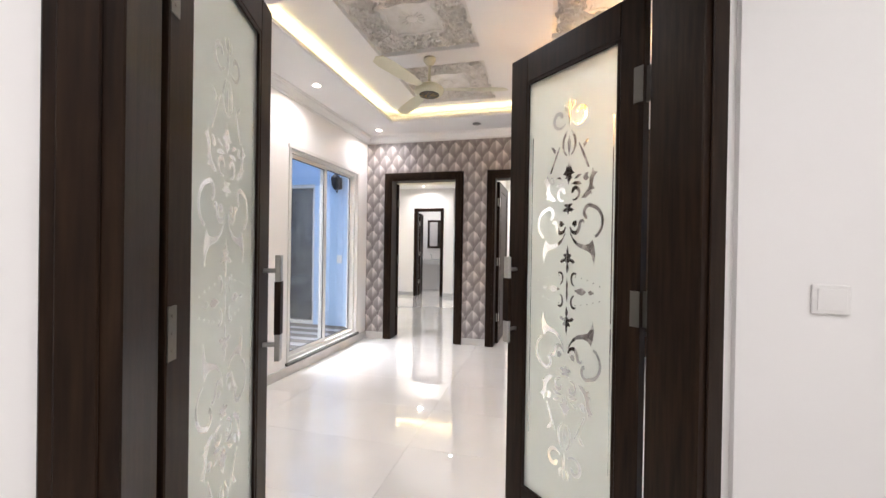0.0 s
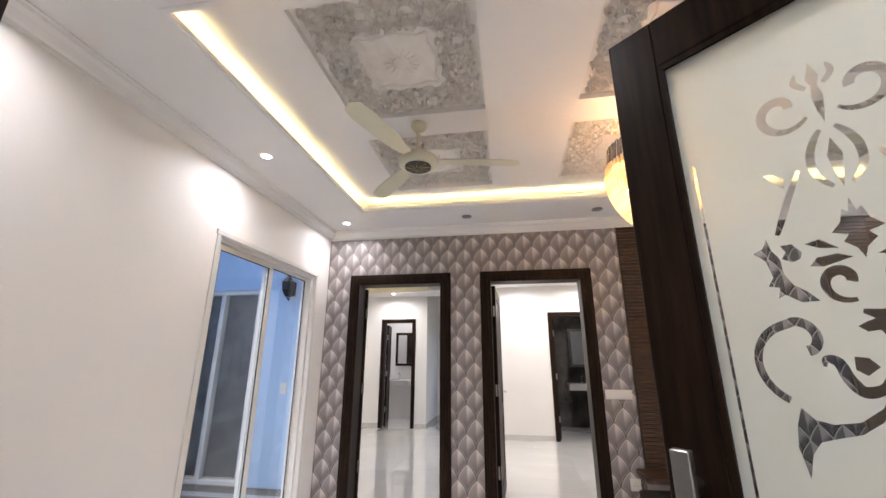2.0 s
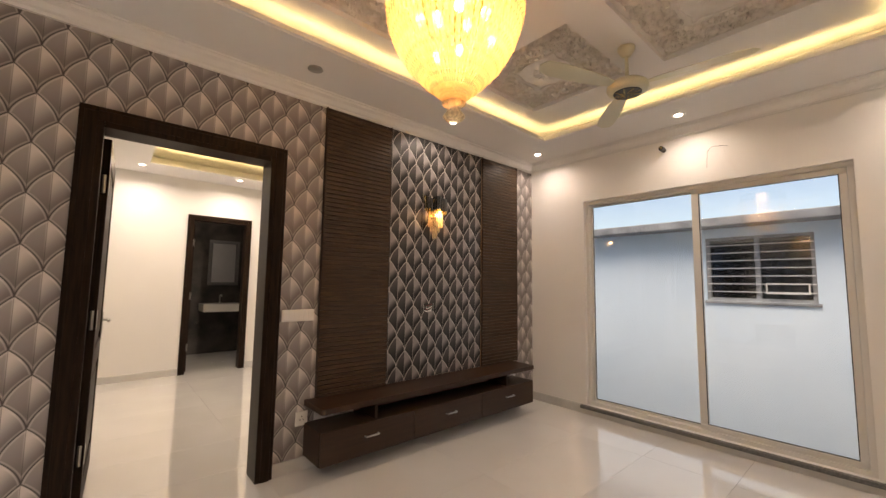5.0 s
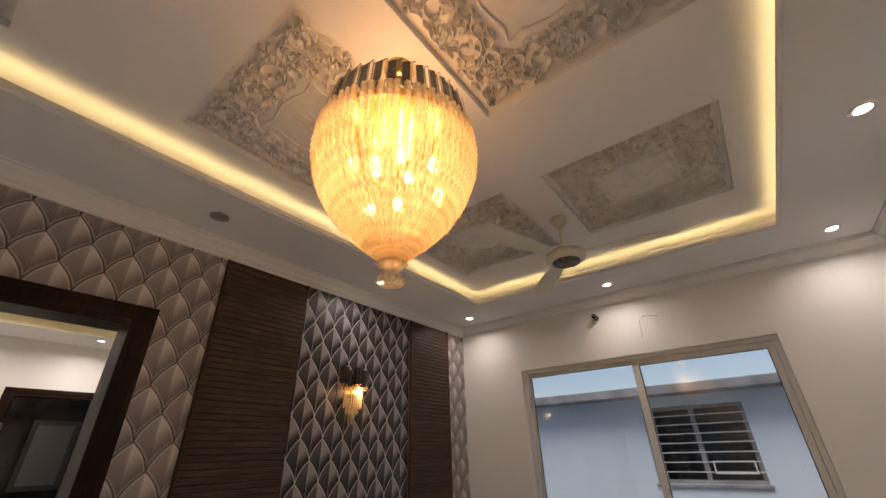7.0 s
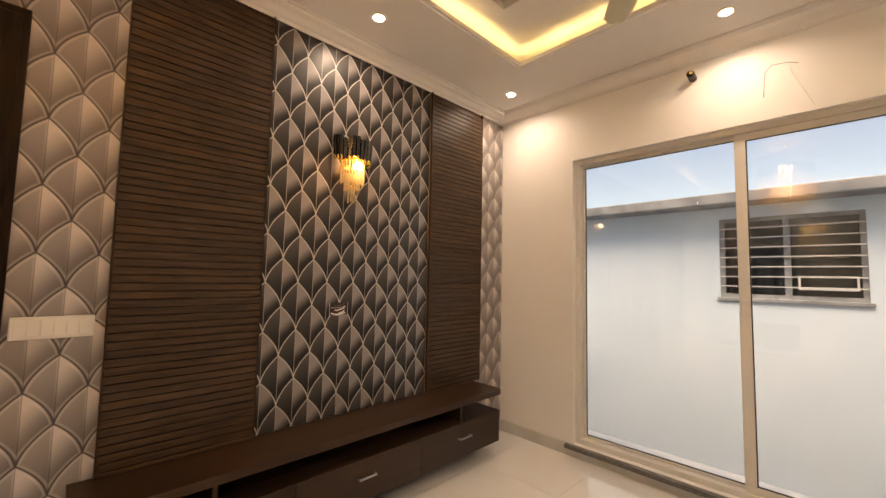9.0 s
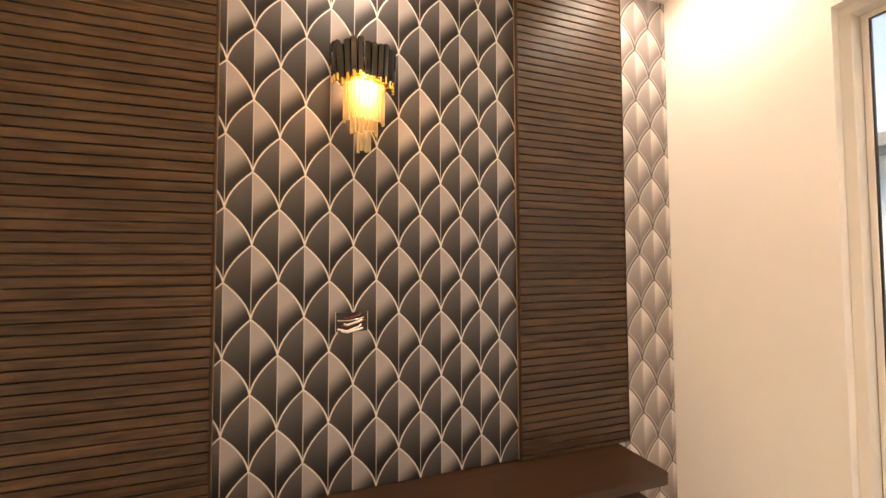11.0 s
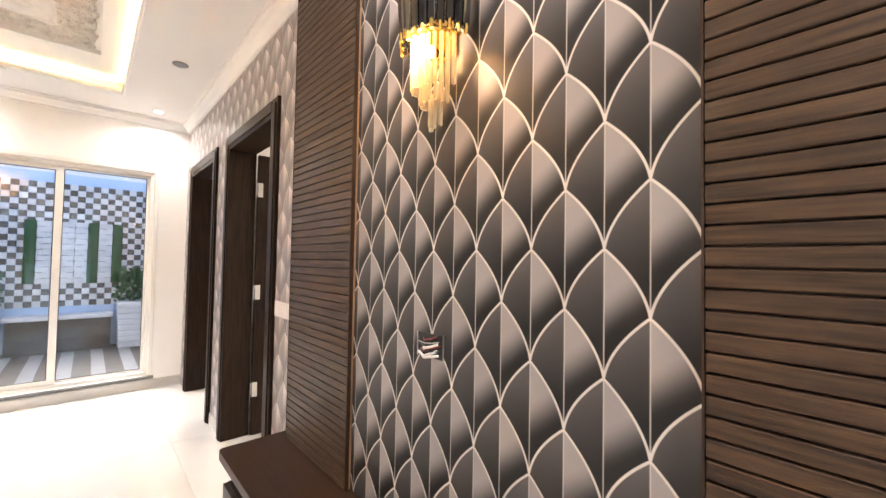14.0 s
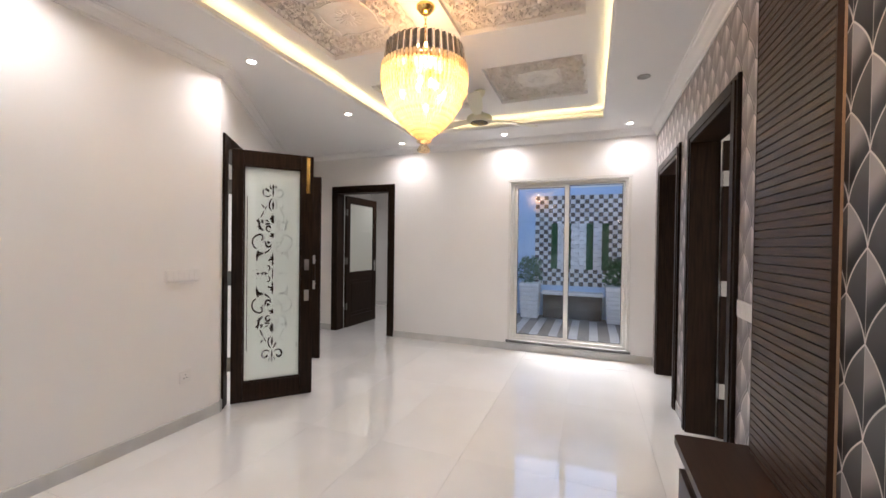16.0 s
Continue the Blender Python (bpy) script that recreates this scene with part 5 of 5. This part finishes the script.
# patio: dark sliding window, lantern and switch on the north side
t = thing("window_3", "dark sliding window on the patio", "", kind="structure")
bm = bmesh.new()
for q in ((-4.30, -2.98, 2.225, 2.28), (-4.30, -2.98, 0.0, 0.045), (-4.30, -4.255, 0.0455, 2.2245), (-3.025, -2.98, 0.0455, 2.2245), (-3.55, -3.49, 0.0455, 2.2245)):
    box(bm, q[0], q[1], 6.64, 6.72, q[2], q[3], 0.002)
part("window_frame", bm, M["alu"], t)
bm = bmesh.new()
box(bm, -4.256, -3.024, 6.675, 6.681, 0.044, 2.226)
part("pane", bm, M["glass"], t)
structure("curtain", [(-4.25, -3.03, 6.83, 6.85, 0.03, 2.3)], M["concrete"])
t = thing("wall_lantern", "black wrought wall lantern on a bracket", "wall lamp", "", pose(-2.53, 6.62, 2.26))
bm = bmesh.new()
lathe(bm, [(0.03, -0.10), (0.075, -0.02), (0.085, 0.08), (0.05, 0.12), (0.02, 0.16), (0.006, 0.19)], 0, -0.13, 0, 6)
part("cage", bm, M["dark"], t)
bm = bmesh.new()
box(bm, -0.04, 0.04, -0.014, -0.0005, -0.08, 0.1, 0.003)
tube(bm, [(0, -0.015, 0.0), (0, -0.09, -0.14), (0, -0.13, -0.11)], 0.009, 6)
part("bracket", bm, M["dark"], t)
plate("switch_plate", pose(-2.52, 6.62, 1.07), 0.09, 0.13, 1, "white outdoor switch on a pale wall")

# ---- rooms beyond the doors ----
AY, BY = 10.80, 9.90
wall_x("wall_room_a", -5.0, -1.62, AY, AY + 0.12, TOP, [(-2.66, -1.90, 0, 2.28)], M["wall"])
wall_y("wall_recess", AY + 0.12, 12.2, -1.74, -1.62, TOP, [], M["wall"])
wall_x("wall_recess_end", -1.62, 0.0, 12.2, 12.35, TOP, [(-1.58, -0.50, 0.15, 2.2)], M["wall"])
wall_y("wall_divider", YN + 0.15, 12.2, -0.32, -0.20, TOP, [], M["wall"])
wall_x("wall_room_b", -0.20, XE, BY, BY + 0.12, TOP, [(0.97, 1.79, 0, 2.28)], M["wall"])
wall_y("wall_east_far", YN + 0.15, 13.5, XE, XE + 0.15, TOP, [], M["wall"])
wall_y("wall_west_far", -1.6, 13.5, -5.0, -4.9, TOP, [], M["wall"])
wall_x("wall_room_west_south", -4.9, XW - 0.15, 0.2, 0.3, TOP, [], M["wall"])
wall_x("wall_room_west_north", -4.9, XW - 0.15, 3.34, 3.44, TOP, [], M["wall"])
wall_x("wall_end", -4.9, -1.62, 13.3, 13.4, TOP, [], M["wall"])
wall_x("wall_lobby_south", XW, XE, -1.6, -1.5, TOP, [], M["wall"])


def far_soffit(x0, x1, y0, y1):
    d = 0.62
    bm = bmesh.new()
    for q in ((x0, x1, y0, y0 + d), (x0, x1, y1 - d, y1), (x0, x0 + d, y0 + d, y1 - d), (x1 - d, x1, y0 + d, y1 - d)):
        box(bm, *q, 2.815, 2.835)
    tagged(part("ceiling_border", bm, M["ceiling"]), kind="structure")
    xm, ym = (x0 + x1) / 2, (y0 + y1) / 2
    lamp("cove_strip", "AREA", 9, COVE, pose(xm, y1 - d + 0.05, 2.85, 140, 0, 180), x1 - x0 - 2 * d, 0.03)
    lamp("cove_strip", "AREA", 8, COVE, pose(x0 + d - 0.05, ym, 2.85, 140, 0, -90), y1 - y0 - 2 * d, 0.03)


far_soffit(-4.9, -0.32, YN + 0.72, AY)
far_soffit(-0.20, XE, YN + 0.15, BY)
for path in ([(-0.32, 12.2), (-1.62, 12.2), (-1.62, AY), (-1.89, AY)], [(-2.67, AY), (-4.9, AY)], [(XE, BY), (1.80, BY)], [(0.96, BY), (-0.2, BY)]):
    sweep("baseboard", path, SK, M["skirting"])
FR = 0.08
door_frame("door_5", -2.68, -1.88, AY - 0.002, 0.124, Matrix.Identity(4), "dark bathroom door frame in a cream wall")
door_frame("door_6", 0.95, 1.81, BY - 0.002, 0.124, Matrix.Identity(4), "dark bathroom door frame in a cream wall")
room_leaf(pose(-2.58, AY + 0.15, 0, 0, 0, 100), 0.60, False, "open dark bathroom door")
room_leaf(pose(1.05, BY + 0.15, 0, 0, 0, 93), 0.66, False, "open dark bathroom door")
for sx, sy in ((-2.3, 10.35), (0.35, 9.45), (1.5, 9.45)):
    downlight(sx, sy, 2.815)


def basin(x, y, face, label):
    t = thing("washbasin", label, "washbasin", "", pose(x, y, 0))
    bm = bmesh.new()
    box(bm, -0.32, 0.32, -0.45, -0.001, 0.78, 0.92, 0.01)
    part("basin", bm, M["ceramic"], t)
    bm = bmesh.new()
    tube(bm, [(0, -0.10, 0.921), (0, -0.10, 1.06), (0, -0.2, 1.08), (0, -0.24, 1.05)], 0.012, 8)
    part("tap", bm, M["steel"], t)


def mirror(x, y, dark, label):
    t = thing("wall_mirror", label, "mirror", "", pose(x, y, 0))
    bm = bmesh.new()
    for q in ((-0.26, 0.26, 1.25, 1.31), (-0.26, 0.26, 2.04, 2.10), (-0.26, -0.20, 1.3105, 2.0395), (0.20, 0.26, 1.3105, 2.0395)):
        box(bm, q[0], q[1], -0.03, -0.001, q[2], q[3], 0.004)
    part("frame", bm, dark, t)
    bm = bmesh.new()
    box(bm, -0.1995, 0.1995, -0.012, -0.002, 1.3105, 2.0395)
    part("mirror_glass", bm, M["mirror"], t)


structure("bath_wall_a", [(-3.5, -1.75, 12.4, 12.5, 0, TOP), (-3.5, -3.4, AY + 0.12, 12.4, 0, TOP)], M["wall"])
structure("bath_wall_b", [(0.3, 2.6, 11.6, 11.7, 0, TOP), (0.3, 0.4, BY + 0.12, 11.6, 0, TOP), (2.5, 2.6, BY + 0.12, 11.6, 0, TOP)], M["darkmarble"])
basin(-2.62, 12.4, 0, "white ceramic washbasin on a bathroom wall")
mirror(-2.52, 12.4, M["wood"], "tall mirror in a dark wooden frame")
basin(1.75, 11.6, 0, "white ceramic washbasin on black marble")
mirror(1.80, 11.6, M["granite"], "framed mirror on black marble")
t = sliding_window("window_4", -1.58, -0.50, 0.15, 2.2, 0, 1, "bright sliding window in the far bedroom", -1.04)
t.matrix_world = pose(0, 12.25, 0, 0, 0, 90) @ Matrix.Diagonal((1, -1, 1, 1))

# ---- pipe stub and wires above the east window ----
t = thing("pipe_stub", "short black pipe stub out of the wall", "pipe", "", pose(XE, 4.56, 2.63))
bm = bmesh.new()
tube(bm, [(-0.0005, 0, 0), (-0.06, 0.0, 0.005), (-0.075, 0, 0.005)], 0.022, 12)
part("sleeve", bm, M["dark"], t)
bm = bmesh.new()
tube(bm, [(-0.0755, 0, 0.005), (-0.10, -0.01, 0.0)], 0.010, 8)
part("copper_end", bm, M["brass"], t)
t = thing("loose_wire", "thin dark wire hanging loose above the window", "wire", "", pose(XE, 0, 0))
bm = bmesh.new()
tube(bm, [(-0.0005, 4.06, 2.545), (-0.02, 4.10, 2.555), (-0.03, 4.17, 2.56), (-0.04, 4.20, 2.52), (-0.04, 4.21, 2.38)], 0.0015, 5)
part("wire", bm, M["dark"], t)
# thin pale diagonal line near the wall, not a second wire
bm = bmesh.new()
tube(bm, [(-0.0005, 4.0, 2.28), (-0.015, 4.05, 2.40), (-0.02, 4.09, 2.49), (-0.004, 4.10, 2.55)], 0.0018, 5)
part("wire", bm, M["plastic"], t, "thin pale diagonal line beside the wire")

# cut-out with loose cable ends between the slatted panels
t = thing("open_socket_box", "open wall box with loose white and coloured wires", "socket", "", pose(2.376, YN - 0.010, 1.118))
# flat black sheet: the shade inside the box put into colour
bm = bmesh.new()
box(bm, -0.058, 0.058, -0.002, -0.0005, -0.036, 0.036)
part("hole_shade", bm, M["dark"], t)
cols = [M["plastic"], M["plastic"], M["dark"], M["red"], M["plastic"], M["dark"], M["steel"], M["dark"], M["red"]]
rnd = random.Random(3)
for i in range(9):
    bm = bmesh.new()
    z = -0.032 + i * 0.0065
    white = cols[i] is M["plastic"]
    lift = rnd.uniform(0.004, 0.022)
    tube(bm, [(-0.054 + rnd.uniform(0, 0.03), -0.004, z), (-0.018, -0.012, z - 0.004 + rnd.uniform(-0.004, 0.004)), (0.022, -0.014, z + lift * 0.5), (0.053 - rnd.uniform(0, 0.02), -0.006, z + lift)], 0.0042 if white else 0.0022, 6)
    part("wire", bm, cols[i], t)
for xr in (-0.0605, 0.0585):
    bm = bmesh.new()
    box(bm, xr, xr + 0.002, -0.0045, -0.0005, -0.038, 0.038)
    part("box_rim", bm, M["steel"], t)

# ---- floor tiles ----
floor = bpy.data.objects["floor"]
TW, TL = 0.6, 1.2
bm = bmesh.new()
box(bm, 0.0007, TL - 0.0007, 0.0007, TW - 0.0007, -0.0115, 0.0)
tile = mesh_of("floor_tile", bm, M["floor"])
bm = bmesh.new()
box(bm, 0.0007, -1.4 - XW - 0.0007, 0.0007, TW - 0.0007, -0.0115, 0.0)
cut_tile = mesh_of("floor_tile", bm, M["floor"])
nx, ny = 8, 26
for i in range(nx):
    for j in range(ny):
        x, y = -5.0 + i * TL, -1.7 + j * TW + 0.29
        if y > 13 or (x + TL < XW and 3.0 < y < 6.65):
            continue
        if x < XW - 0.2 and 2.9 < y < 6.7:
            if x + TL > XW:
                o = new("floor_tile", cut_tile)
                o.parent = floor
                o.location = (XW, y, 0)
            continue
        o = new("floor_tile", tile)
        o.parent = floor
        o.location = (x, y, 0)
